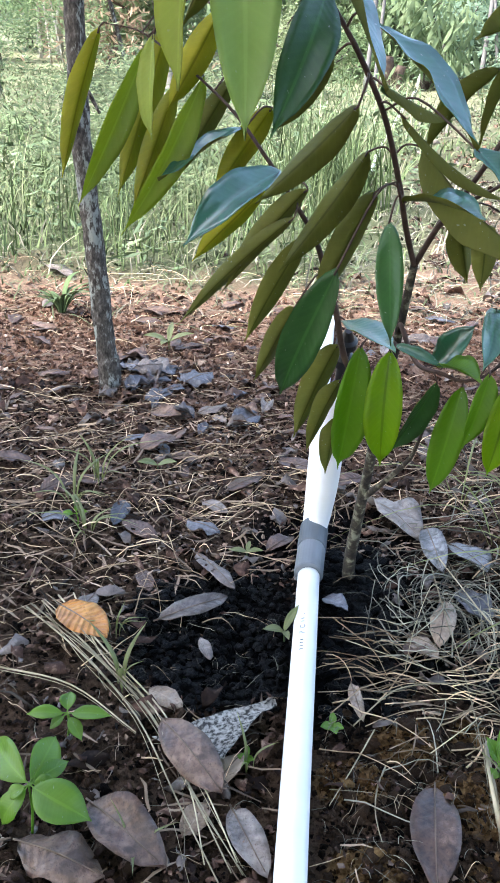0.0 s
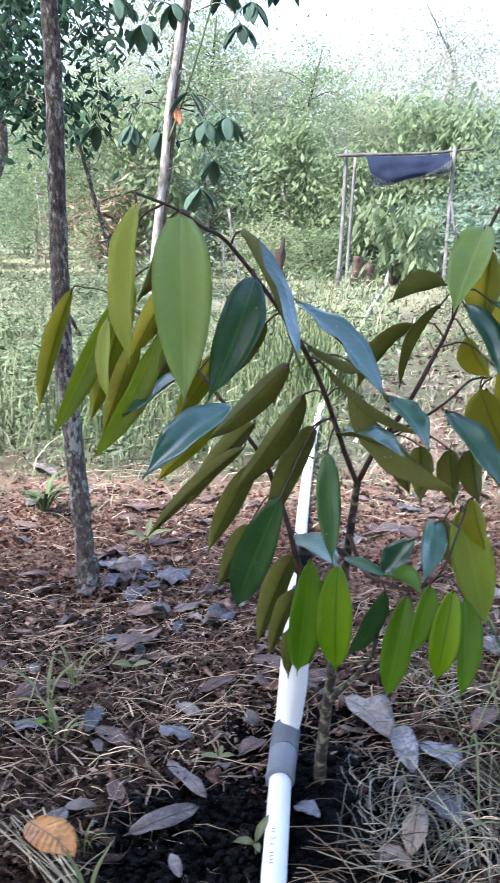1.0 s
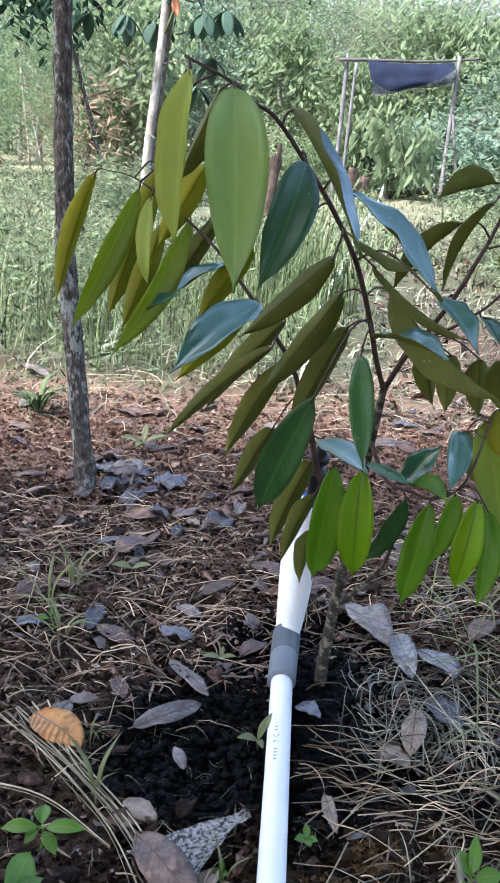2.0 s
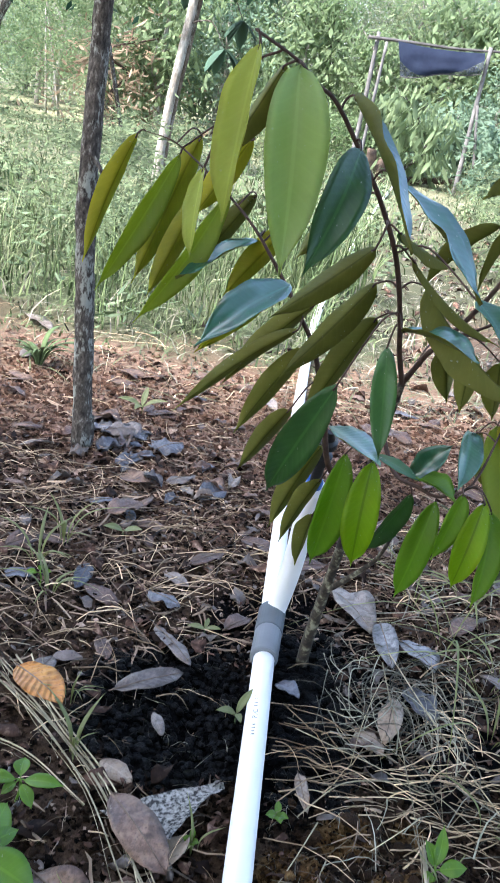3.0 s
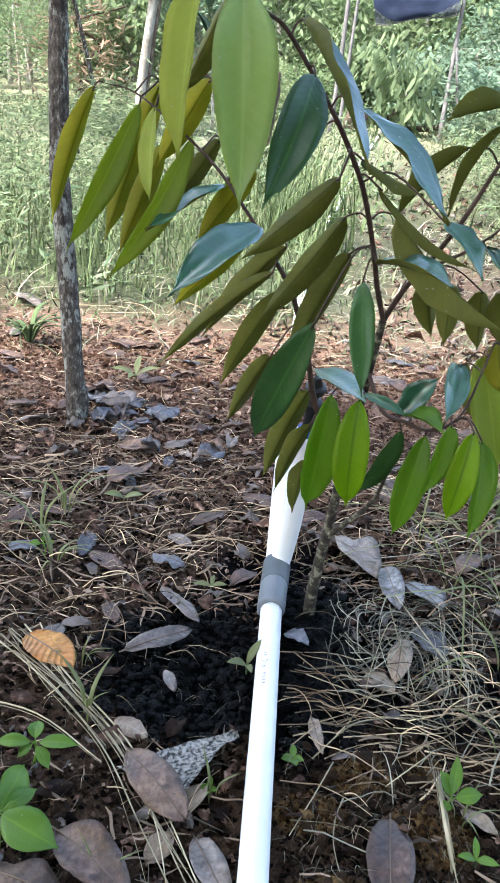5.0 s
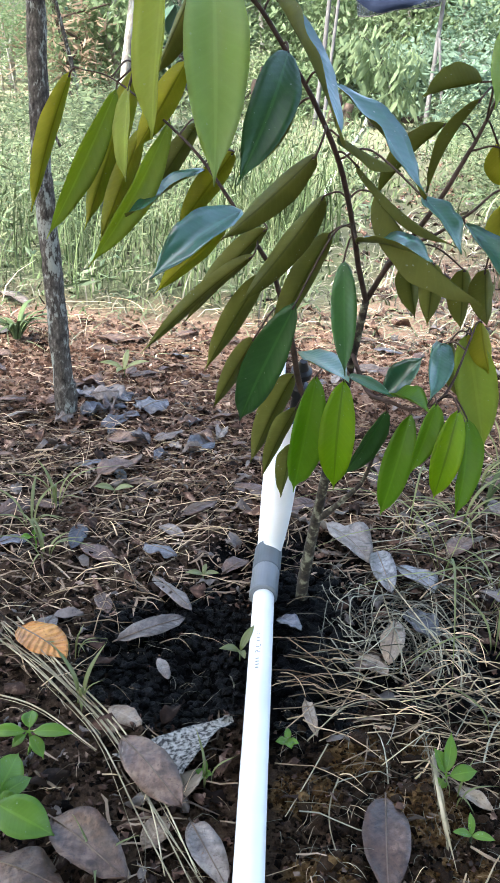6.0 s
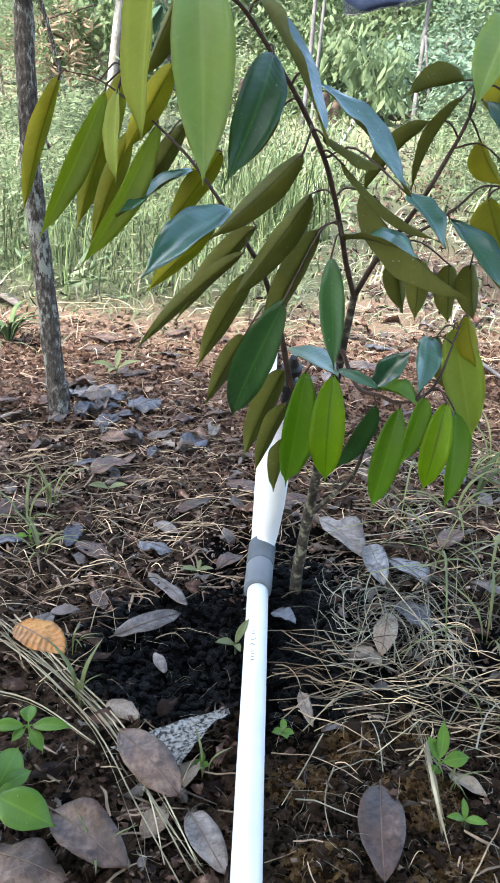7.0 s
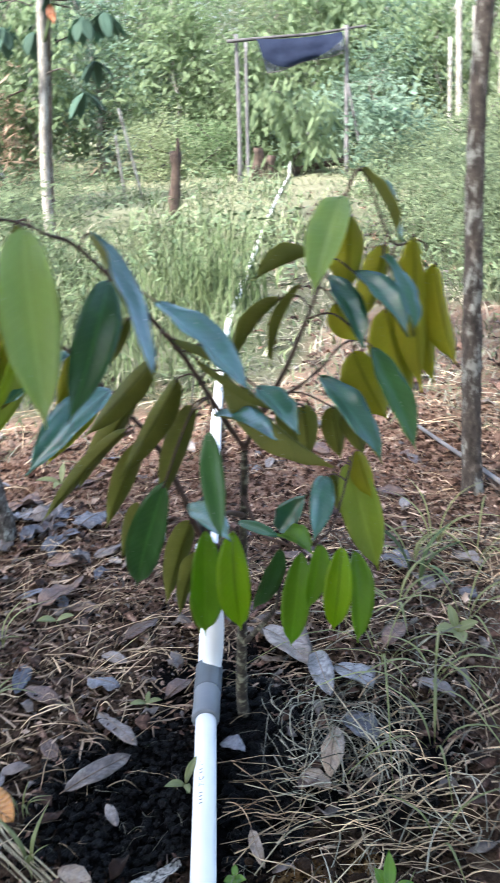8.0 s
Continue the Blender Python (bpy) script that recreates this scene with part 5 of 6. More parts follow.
def chip(p, size, rr):
    """A bent flake of bark or leaf, two facets."""
    a, tilt = rr.uniform(0, 6.28), rr.gauss(0, 0.35)
    d, e = Vector((math.cos(a), math.sin(a), tilt)), Vector((-math.sin(a), math.cos(a), rr.gauss(0, 0.4)))
    w = size * rr.uniform(0.15, 0.6)
    k = size * rr.uniform(0.35, 0.65)
    return [p, p + d * k + e * w, p + d * size + Vector((0, 0, rr.gauss(0, 0.2) * size)), p + d * k - e * w * rr.uniform(0.4, 1.0)], [(0, 2, 1), (0, 3, 2)]


def strip(p, length, width, rr):
    """A flat dry blade of grass lying on the litter, a little twisted."""
    yaw, turn = rr.gauss(0.2, 1.0), rr.gauss(0, 0.5)
    verts, q = [], p.copy()
    for i in range(4):
        d = Vector((math.cos(yaw), math.sin(yaw), 0))
        side = Vector((-d.y, d.x, turn + rr.gauss(0, 0.25))).normalized() * width * (0.35, 0.5, 0.45, 0.12)[i]
        z = gz(q.x, q.y) + p.z
        verts += [Vector((q.x, q.y, z)) - side, Vector((q.x, q.y, z + 0.0012)), Vector((q.x, q.y, z)) + side]
        yaw += rr.gauss(0, 0.22)
        q = q + d * length / 3
    return verts, [f for i in range(3) for f in ((3 * i, 3 * i + 1, 3 * i + 4, 3 * i + 3), (3 * i + 1, 3 * i + 2, 3 * i + 5, 3 * i + 4))]


def lump(p, r, rr):
    """A rounded, knobbly clod."""
    o = Vector((rr.uniform(0, 90), rr.uniform(0, 90), rr.uniform(0, 90)))
    flat = Vector((rr.uniform(0.8, 1.3), rr.uniform(0.8, 1.2), rr.uniform(0.5, 0.9)))
    return [p + Vector([c * k for c, k in zip(v, flat)]) * r * (1 + 0.45 * noise.noise(v * 1.3 + o) + 0.25 * noise.noise(v * 3.1 + o)) for v in BALL_V], BALL_F


def clod_meshes(mat, n=8):
    """A few knobbly clods that many pieces share."""
    rr, out = random.Random(17), []
    for k in range(n):
        me = bpy.data.meshes.new("clod")
        v, f = lump(Vector(), 1.0, rr)
        me.from_pydata([tuple(q) for q in v], [], f)
        me.materials.append(mat)
        for face in me.polygons:
            face.use_smooth = True
        out.append(me)
    return out


def clod(meshes, p, r, rr):
    """One clod, a loose piece of the ground."""
    ob = new("clod", rr.choice(meshes))
    ob.parent = solid_ground
    ob.matrix_basis = Matrix.LocRotScale(p, Euler((rr.uniform(-0.5, 0.5), rr.uniform(-0.5, 0.5), rr.uniform(0, 6.28))), (r, r, r))


CHAR_CLODS, SOIL_CLODS = clod_meshes(CHAR), clod_meshes(SOIL_CLOD)
rng = random.Random(123)
embers, lumps, crumbs, clods, dry, grey_dry, scraps, grey_scraps = Heap(), Heap(), Heap(), Heap(), Heap(), Heap(), Heap(), Heap()


def in_char(x, y):
    return math.hypot((x - 0.055) / 0.115, (y - 0.86) / 0.125) < 0.95 or math.hypot((x - 0.19) / 0.06, (y - 0.9) / 0.15) < 0.9


for k in range(16000):
    y = 0.42 + 1.3 * rng.random() ** 1.5
    x = rng.uniform(-0.28 * y - 0.12, 0.30 * y + 0.22)
    r = rng.uniform(0.0015, 0.0055) * (1.5 if rng.random() < 0.08 else 1)
    crumbs.add(*crumb(Vector((x, y, gz(x, y) + r * 0.2)), r, rng))
for k in range(11000):
    y = rng.uniform(0.95, 2.1)
    x = rng.uniform(-0.32 * y - 0.12, 0.33 * y + 0.2)
    r = rng.uniform(0.0016, 0.0060)
    crumbs.add(*crumb(Vector((x, y, gz(x, y) + r * 0.3)), r, rng))
for k in range(400):
    a, q = rng.uniform(0, 6.28), math.sqrt(rng.random())
    x, y = 0.055 + 0.115 * q * math.cos(a), 0.86 + 0.12 * q * math.sin(a)
    r = rng.uniform(0.002, 0.007)
    embers.add(*crumb(Vector((x, y, gz(x, y) + r * 0.4)), r, rng))
for k in range(1700):
    a, q = rng.uniform(0, 6.28), math.sqrt(rng.random())
    x, y = 0.05 + 0.135 * q * math.cos(a), 0.865 + 0.14 * q * math.sin(a)
    if k % 4 == 0:
        x, y = rng.gauss(0.20, 0.03), rng.gauss(0.92, 0.06)
    if k % 4 == 2:
        x, y = rng.uniform(0.16, 0.25), rng.uniform(0.74, 1.06)
    if k % 8 == 1:
        x, y = rng.uniform(0.20, 0.42), rng.uniform(0.80, 1.00)
    r = rng.uniform(0.0030, 0.0062) if k % 4 else rng.uniform(0.006, 0.0095)
    if abs(x - 0.14) > 0.018 + r:
        if k % 4 == 0 or k % 8 == 3:
            clod(CHAR_CLODS, Vector((x, y, gz(x, y) + r * 0.35)), r, rng)
        else:
            embers.add(*lump(Vector((x, y, gz(x, y) + r * 0.35)), r, rng))
for k in range(520):
    x, y = rng.uniform(0.165, 0.42), rng.uniform(0.46, 0.76)
    if k % 3 == 0:
        x, y = rng.uniform(-0.15, 0.12), rng.uniform(0.46, 0.75)
    r = rng.uniform(0.0025, 0.008)
    if abs(x - 0.137) > 0.018 + r:
        if k < 320:
            clod(SOIL_CLODS, Vector((x, y, gz(x, y) + r * 0.1)), r, rng)
        else:
            lumps.add(*lump(Vector((x, y, gz(x, y) + r * 0.1)), r, rng))
for k in range(5000):
    x, y, r = rng.uniform(0.162, 0.42), rng.uniform(0.48, 0.79), rng.uniform(0.001, 0.0034)
    crumbs.add(*crumb(Vector((x, y, gz(x, y) + r * 0.5 + 0.004 * max(0.0, noise.noise((x * 40, y * 40, 1.0))))), r, rng))
for k in range(4200):
    y = rng.gauss(1.88, 0.20)
    x = rng.uniform(-0.75, 1.1)
    if y < 1.5:
        continue
    r = rng.uniform(0.0035, 0.011)
    clods.add(*crumb(Vector((x, y, gz(x, y) + r * 0.25)), r, rng))
for k in range(4600):
    y = rng.uniform(0.5, 2.5)
    x = rng.uniform(-0.32 * y - 0.15, 0.34 * y + 0.25)
    d = 0.35 + 0.65 * math.exp(-((y - 1.22) / 0.26) ** 2)
    if x > 0.21 and y < 1.3:
        d = 0.28
    if in_char(x, y):
        d = 0.05
    if 1.55 < y < 2.2:
        d = 0.24
    short = 1.0
    if y < 0.8 and (x < 0.22 or y < 0.68):
        d, short = 0.16, 0.45
    if rng.random() > d or abs(x - 0.14) < 0.03 and y < 1.1:
        continue
    heap = grey_dry if x > 0.2 and y < 1.15 and rng.random() < 0.6 else dry
    heap.add(*straw(Vector((x, y, rng.uniform(0.001, 0.012))), short * (rng.uniform(0.012, 0.085) if rng.random() < 0.88 else rng.uniform(0.1, 0.22)), 0.0003 + 0.0009 * rng.random() ** 2, rng.gauss(0.15, 0.9), rng.gauss(0, 0.3), rng.uniform(0, 0.010), rng, 5))
for k in range(70):
    x, y = 0.31 + rng.gauss(0, 0.06), 0.93 + rng.gauss(0, 0.07)
    if x < 0.21:
        continue
    grey_dry.add(*straw(Vector((x, y, rng.uniform(0.002, 0.022))), rng.uniform(0.05, 0.12), rng.uniform(0.0005, 0.0012), math.atan2(y - 0.90, x - 0.30) + 1.57 + rng.gauss(0, 0.35), rng.gauss(0.9, 0.4), rng.uniform(0.004, 0.022), rng, 7))
for k in range(110):
    x, y = 0.31 + rng.gauss(0, 0.065), 0.91 + rng.gauss(0, 0.065)
    if x > 0.205:
        grey_dry.add(*straw(Vector((x, y, rng.uniform(0.002, 0.026))), rng.uniform(0.02, 0.075), rng.uniform(0.0003, 0.0009), math.atan2(y - 0.90, x - 0.30) + 1.57 + rng.gauss(0, 0.4), rng.gauss(0.7, 0.5), rng.uniform(0.004, 0.020), rng, 6))
for k in range(520):
    x, y = rng.uniform(0.16, 0.42), rng.uniform(0.47, 0.78)
    if k % 3 == 0:
        x, y = rng.uniform(-0.16, 0.12), rng.uniform(0.5, 1.0)
    (dry if k % 4 == 0 else grey_dry).add(*straw(Vector((x, y, rng.uniform(0.002, 0.008))), rng.uniform(0.008, 0.035), rng.uniform(0.00015, 0.00035), rng.uniform(0, 6.28), rng.gauss(0, 1.5), rng.uniform(0.001, 0.006), rng, 4))
for k in range(8200):
    y = 0.45 + 1.75 * rng.random()
    x = rng.uniform(-0.32 * y - 0.15, 0.34 * y + 0.25)
    if in_char(x, y) and rng.random() < 0.95 or y < 0.8 and (rng.random() < 0.45 or x > 0.15 and rng.random() < 0.85):
        continue
    if 1.58 < y < 2.15 and rng.random() < 0.55:
        continue
    size = rng.uniform(0.003, 0.011) if rng.random() < 0.90 else rng.uniform(0.016, 0.034)
    (grey_scraps if rng.random() < 0.2 else scraps).add(*scrap(Vector((x, y, gz(x, y) + 0.004)), size, rng))
for k in range(380):
    x, y = rng.uniform(0.33, 0.72), rng.uniform(0.72, 1.45)
    (dry if k % 3 == 0 else grey_dry).add(*straw(Vector((x, y, rng.uniform(0.002, 0.02))), rng.uniform(0.03, 0.12), rng.uniform(0.0006, 0.0013), rng.gauss(0.3, 0.9), rng.gauss(0, 0.5), rng.uniform(0.002, 0.016), rng, 5))
for k in range(200):
    x, y = rng.uniform(-0.22, 0.115), rng.uniform(0.46, 0.76)
    (grey_scraps if k % 9 == 0 else scraps).add(*scrap(Vector((x, y, gz(x, y) + 0.003)), rng.uniform(0.005, 0.014), rng))
chips, dark_chips = Heap(), Heap()
for k in range(21000):
    y = 0.45 + 1.75 * rng.random() ** 1.25
    x = rng.uniform(-0.31 * y - 0.14, 0.33 * y + 0.22)
    if in_char(x, y) and rng.random() < 0.93 or abs(x - 0.14) < 0.02 and y < 1.1 or y < 0.95 and k % 3 and rng.random() < 0.94:
        continue
    z = gz(x, y) + rng.uniform(0.001, 0.006)
    (chips if k % 3 else dark_chips).add(*chip(Vector((x, y, z)), rng.uniform(0.002, 0.007) * (1 + 0.5 * (y > 1.2)) * (2.2 if rng.random() < 0.06 else 1), rng))
for k in range(110):
    x, y = rng.uniform(0.18, 0.47), rng.gauss(0.80, 0.055)
    dry.add(*straw(Vector((x, y, rng.uniform(0.004, 0.018))), rng.uniform(0.04, 0.13), rng.uniform(0.0005, 0.0011), rng.gauss(0.0, 0.5), rng.gauss(0, 0.35), rng.uniform(0.002, 0.012), rng, 5))
strips = Heap()
for k in range(2800):
    y = 0.5 + 1.75 * rng.random()
    x = rng.uniform(-0.31 * y - 0.14, 0.33 * y + 0.22)
    if in_char(x, y) and rng.random() < 0.93 or abs(x - 0.14) < 0.03 and y < 1.1 or y < 0.85 and rng.random() < 0.72 or y > 1.6 and rng.random() < 0.4:
        continue
    strips.add(*strip(Vector((x, y, rng.uniform(0.003, 0.009))), rng.uniform(0.012, 0.060), rng.uniform(0.0012, 0.0042), rng))
strips.build("dry_grass_blades", STRAW_DULL, "flat dry grass blades strewn on the litter", "dry grass")
chips.build("litter_chips", LITTER_PALE, "small pale flakes of bark and dead leaf", "leaf litter", False)
dark_chips.build("dark_litter_chips", LITTER, "small brown flakes of bark and dead leaf", "leaf litter", False)
embers.build("charred_soil", CHAR, "black charred crumbly soil clods", "soil", False)
for k in range(5200):
    x, y = rng.gauss(0.2, 1.3), rng.uniform(-1.6, 2.3)
    if abs(x) < 0.34 * y + 0.2 and y > 0.45:
        continue
    if k % 2:
        (grey_scraps if k % 10 == 1 else scraps).add(*scrap(Vector((x, y, gz(x, y) + 0.004)), rng.uniform(0.015, 0.05), rng))
    elif abs(x - 0.13) > 0.06:
        dry.add(*straw(Vector((x, y, 0.004)), rng.uniform(0.04, 0.18), 0.0005 + 0.0012 * rng.random(), rng.uniform(0, 6.28), rng.gauss(0, 0.4), 0.006, rng, 3))
for k in range(700):
    y = 2.2 + 6.5 * rng.random() ** 1.5
    x = 0.75 + 0.09 * (y - 2.5) + rng.gauss(0, 0.35)
    (grey_scraps if k % 5 == 0 else scraps).add(*scrap(Vector((x, y, gz(x, y) + 0.01)), rng.uniform(0.015, 0.05), rng))
lumps.build("soil_lumps", SOIL, "knobbly dark soil clods", "soil")
crumbs.build("soil_crumbs", SOIL, "loose dark soil crumbs", "soil", False)
clods.build("clay_clods", SOIL, "reddish clay lumps", "soil", False)
dry.build("straw_litter", STRAW, "brown dry straw strewn on the soil", "straw")
grey_dry.build("dead_grass", DEAD_GRASS, "matted grey-green dead grass beside the sapling", "dead grass")
scraps.build("leaf_scraps", LITTER, "torn bits of brown dead leaves", "leaf litter")
grey_scraps.build("pale_leaf_scraps", DEAD_GREY, "torn bits of grey dead leaves", "leaf litter")


# ---- dead leaves, one by one ----
number = 0


def dead_leaf(a, b, width, mat, curl, label, lift=0.0):
    """A fallen leaf on the soil from end a to end b."""
    global number
    number += 1
    dx, dy = b[0] - a[0], b[1] - a[1]
    length = max(math.hypot(dx, dy), 0.02)
    v, f, s, uv = blade(length, min(width, length * 0.75), bow=0.02 + 0.07 * curl, fold=0.55 * curl * (1 if number % 3 else -0.5), wave=0.42 * curl, seed=number * 0.61, thick=0.0004, tip=0.1, full=0.62, torn=mat is DEAD_SPECKLED)
    roll = 0.28 * math.sin(number * 2.7)
    turn = Matrix.Rotation(math.atan2(dy, dx), 3, "Z") @ Matrix.Rotation(roll, 3, "X")
    v = [turn @ Vector(q) for q in v]
    low = min(q.z - gz(a[0] + q.x, a[1] + q.y) for q in v)
    ob = solid("dead_leaf", v, f, [mat, mat], slots=s, uvs=uv)
    ob.location = (a[0], a[1], (0.016 if mat is DEAD_ORANGE else 0.014 if a[0] > 0.24 and 0.8 < a[1] < 1.15 else 0.0085 if in_char(*a) or 0.15 < a[0] < 0.24 and a[1] < 1.0 else 0.0025) + lift - low)
    if length > 0.045 and mat is not DEAD_SPECKLED:
        rib = [v[i * 7 + 3] + Vector((0, 0, 0.0003)) for i in range(15)]
        rib = [rib[0] - (rib[1] - rib[0]) * 0.9] + rib[:-1]
        rv, rf = tube_data(rib, [0.0010 - 0.00055 * i / 14 for i in range(15)], 5)
        solid("midrib", rv, rf, RIB, ob)
    tagged(ob, label, "dead leaf", "fallen leaves")


dead_leaf((-0.148, 0.868), (-0.080, 0.815), .046, DEAD_ORANGE, .3, "curled orange-brown dead leaf on dark soil")
dead_leaf((0.034, 0.669), (0.114, 0.745), .078, DEAD_SPECKLED, .3, "pale dead leaf speckled with black mould")
dead_leaf((0.004, 0.700), (0.075, 0.618), .042, DEAD_BROWN, .4, "smooth purplish-brown dead leaf on soil", 0.012)
dead_leaf((0.064, 0.632), (0.084, 0.678), .028, DEAD_TAN, .3, "tan dead leaf tucked under a larger one")
dead_leaf((-0.042, 0.598), (0.036, 0.543), .046, DEAD_BROWN, .6, "broad brown dead leaf among straw")
dead_leaf((-0.095, 0.560), (-0.014, 0.535), .046, DEAD_BROWN, .6, "broad brown dead leaf among straw")
dead_leaf((0.266, 0.652), (0.256, 0.545), .044, DEAD_BROWN, .4, "long brown dead leaf on rusty soil")
dead_leaf((-0.032, 0.873), (0.046, 0.925), .032, DEAD_GREY, .35, "grey-brown dead leaf on black soil")
dead_leaf((-0.007, 1.014), (0.051, 0.941), .027, DEAD_GREY, .35, "grey-brown dead leaf on black soil")
dead_leaf((0.305, 1.098), (0.312, 0.993), .034, DEAD_SILVER, .5, "silvery wet dead leaf by the sapling")
dead_leaf((0.330, 1.066), (0.372, 1.005), .054, DEAD_SILVER, .4, "silvery wet dead leaf by the sapling")
dead_leaf((0.310, 0.929), (0.291, 0.843), .030, DEAD_TAN, .4, "tan dead leaf lying in dry grass")
dead_leaf((0.329, 0.958), (0.356, 0.897), .044, DEAD_BLUE, .4, "slate-grey dead leaf in dry grass")
dead_leaf((0.259, 0.863), (0.291, 0.832), .026, DEAD_TAN, .4, "tan dead leaf lying in dry grass")
dead_leaf((-0.020, 0.753), (0.020, 0.733), .026, DEAD_TAN, .4, "small tan dead leaf on soil")
dead_leaf((0.231, 1.177), (0.295, 1.080), .070, DEAD_PALE, .7, "pale crumpled dead leaf behind the sapling stem")
dead_leaf((0.193, 0.785), (0.204, 0.732), .014, DEAD_TAN, .8, "narrow pale curled dead leaf")
dead_leaf((-0.030, 1.086), (0.019, 1.062), .036, DEAD_BLUE, .6, "crumpled slate-blue dead leaf")
dead_leaf((0.339, 0.678), (0.371, 0.650), .016, DEAD_TAN, .9, "narrow curled tan dead leaf")
dead_leaf((-0.130, 0.869), (-0.116, 0.917), .030, DEAD_GREY, .3, "grey-brown dead leaf on soil")
dead_leaf((-0.075, 0.978), (-0.054, 0.931), .022, DEAD_BROWN, .3, "small brown dead leaf on soil")
dead_leaf((0.086, 1.038), (0.121, 1.077), .028, DEAD_BROWN, .5, "purplish-brown dead leaf on soil")
dead_leaf((0.161, 0.929), (0.192, 0.909), .030, DEAD_BLUE, .5, "slate-grey dead leaf by the stem")
dead_leaf((0.021, 0.852), (0.038, 0.817), .014, DEAD_GREY, .5, "small grey dead leaf on black soil")
dead_leaf((-0.366, 1.515), (-0.308, 1.561), .030, DEAD_GREY, .4, "grey-brown dead leaf on soil")
dead_leaf((-0.264, 1.159), (-0.225, 1.209), .032, DEAD_BROWN, .3, "purplish-brown dead leaf on soil")
dead_leaf((-0.238, 1.070), (-0.200, 1.101), .036, DEAD_BLUE, .4, "slate-grey dead leaf on soil")
dead_leaf((-0.139, 1.302), (-0.091, 1.358), .050, DEAD_BROWN, .5, "purplish-brown dead leaf on soil")
dead_leaf((-0.090, 1.299), (-0.033, 1.292), .026, DEAD_BROWN, .4, "purplish-brown dead leaf on soil")
dead_leaf((0.016, 1.182), (0.066, 1.231), .034, DEAD_BROWN, .4, "purplish-brown dead leaf on soil")
dead_leaf((-0.018, 1.156), (0.023, 1.128), .020, DEAD_GREY, .4, "grey-brown dead leaf on soil")
dead_leaf((-0.260, 1.666), (-0.203, 1.638), .045, DEAD_BLUE, .7, "crumpled slate-grey dead leaf at the tree foot")
dead_leaf((-0.220, 1.641), (-0.167, 1.666), .050, DEAD_GREY, .7, "crumpled grey dead leaf at the tree foot")
dead_leaf((-0.219, 1.552), (-0.172, 1.595), .050, DEAD_BLUE, .7, "crumpled slate-grey dead leaf at the tree foot")
dead_leaf((-0.207, 1.725), (-0.154, 1.652), .045, DEAD_GREY, .7, "crumpled grey dead leaf at the tree foot")
dead_leaf((-0.111, 1.593), (-0.067, 1.651), .055, DEAD_BLUE, .8, "crumpled slate-grey dead leaf on soil")
dead_leaf((-0.272, 1.748), (-0.209, 1.735), .040, DEAD_BROWN, .6, "crumpled brown dead leaf at the tree foot")
dead_leaf((-0.001, 1.429), (0.041, 1.485), .045, DEAD_BLUE, .6, "crumpled slate-grey dead leaf on soil")
dead_leaf((-0.067, 1.469), (-0.019, 1.515), .040, DEAD_GREY, .5, "grey-brown dead leaf on soil")
dead_leaf((-0.155, 1.468), (-0.095, 1.452), .040, DEAD_BROWN, .5, "purplish-brown dead leaf on soil")
dead_leaf((-0.649, 2.439), (-0.540, 2.308), .060, DEAD_GREY, .3, "dry tan dead leaf in grass")
dead_leaf((-0.531, 2.045), (-0.524, 2.146), .040, DEAD_GREY, .4, "grey-brown dead leaf on soil")
dead_leaf((0.468, 1.374), (0.493, 1.321), .05, DEAD_BLUE, .6, "crumpled slate-grey dead leaf on soil")
dead_leaf((0.580, 1.358), (0.629, 1.321), .05, DEAD_GREY, .5, "grey dead leaf among grass")
dead_leaf((0.562, 1.247), (0.587, 1.223), .04, DEAD_BLUE, .5, "slate-grey dead leaf among grass")
dead_leaf((0.434, 1.012), (0.478, 0.967), .032, DEAD_GREY, .4, "long grey-brown dead leaf under grass")
dead_leaf((0.277, 0.853), (0.254, 0.833), .03, DEAD_BROWN, .5, "brown dead leaf in dry grass")
dead_leaf((-0.290, 1.702), (-0.228, 1.748), .05, DEAD_BROWN, .5, "purplish-brown dead leaf on soil")
dead_leaf((0.082, 0.614), (0.118, 0.548), .030, DEAD_GREY, .45, "torn grey-brown dead leaf beside the pipe")
dead_leaf((0.043, 0.579), (0.061, 0.615), .024, DEAD_TAN, .5, "small tan dead leaf among straw")
rng = random.Random(57)
for k in range(34):
    x, y = rng.gauss(-0.185, 0.040), rng.gauss(1.63, 0.045)
    if k % 3 == 2:
        x, y = rng.uniform(-0.16, 0.06), rng.uniform(1.42, 1.60)
    if math.hypot(x + 0.258, y - 1.585) < 0.032:
        continue
    a, n = rng.uniform(0, 6.28), rng.uniform(0.030, 0.055)
    mat, tone = ((DEAD_BLUE, "slate-grey"), (DEAD_BLUE, "slate-grey"), (DEAD_GREY, "grey"), (DEAD_BROWN, "dark brown"))[k % 4]
    dead_leaf((x, y), (x + n * math.cos(a), y + n * math.sin(a)), n * rng.uniform(0.4, 0.65), mat, rng.uniform(0.8, 1.3), "crumpled wet " + tone + " dead leaf near the tree foot")
rng = random.Random(55)
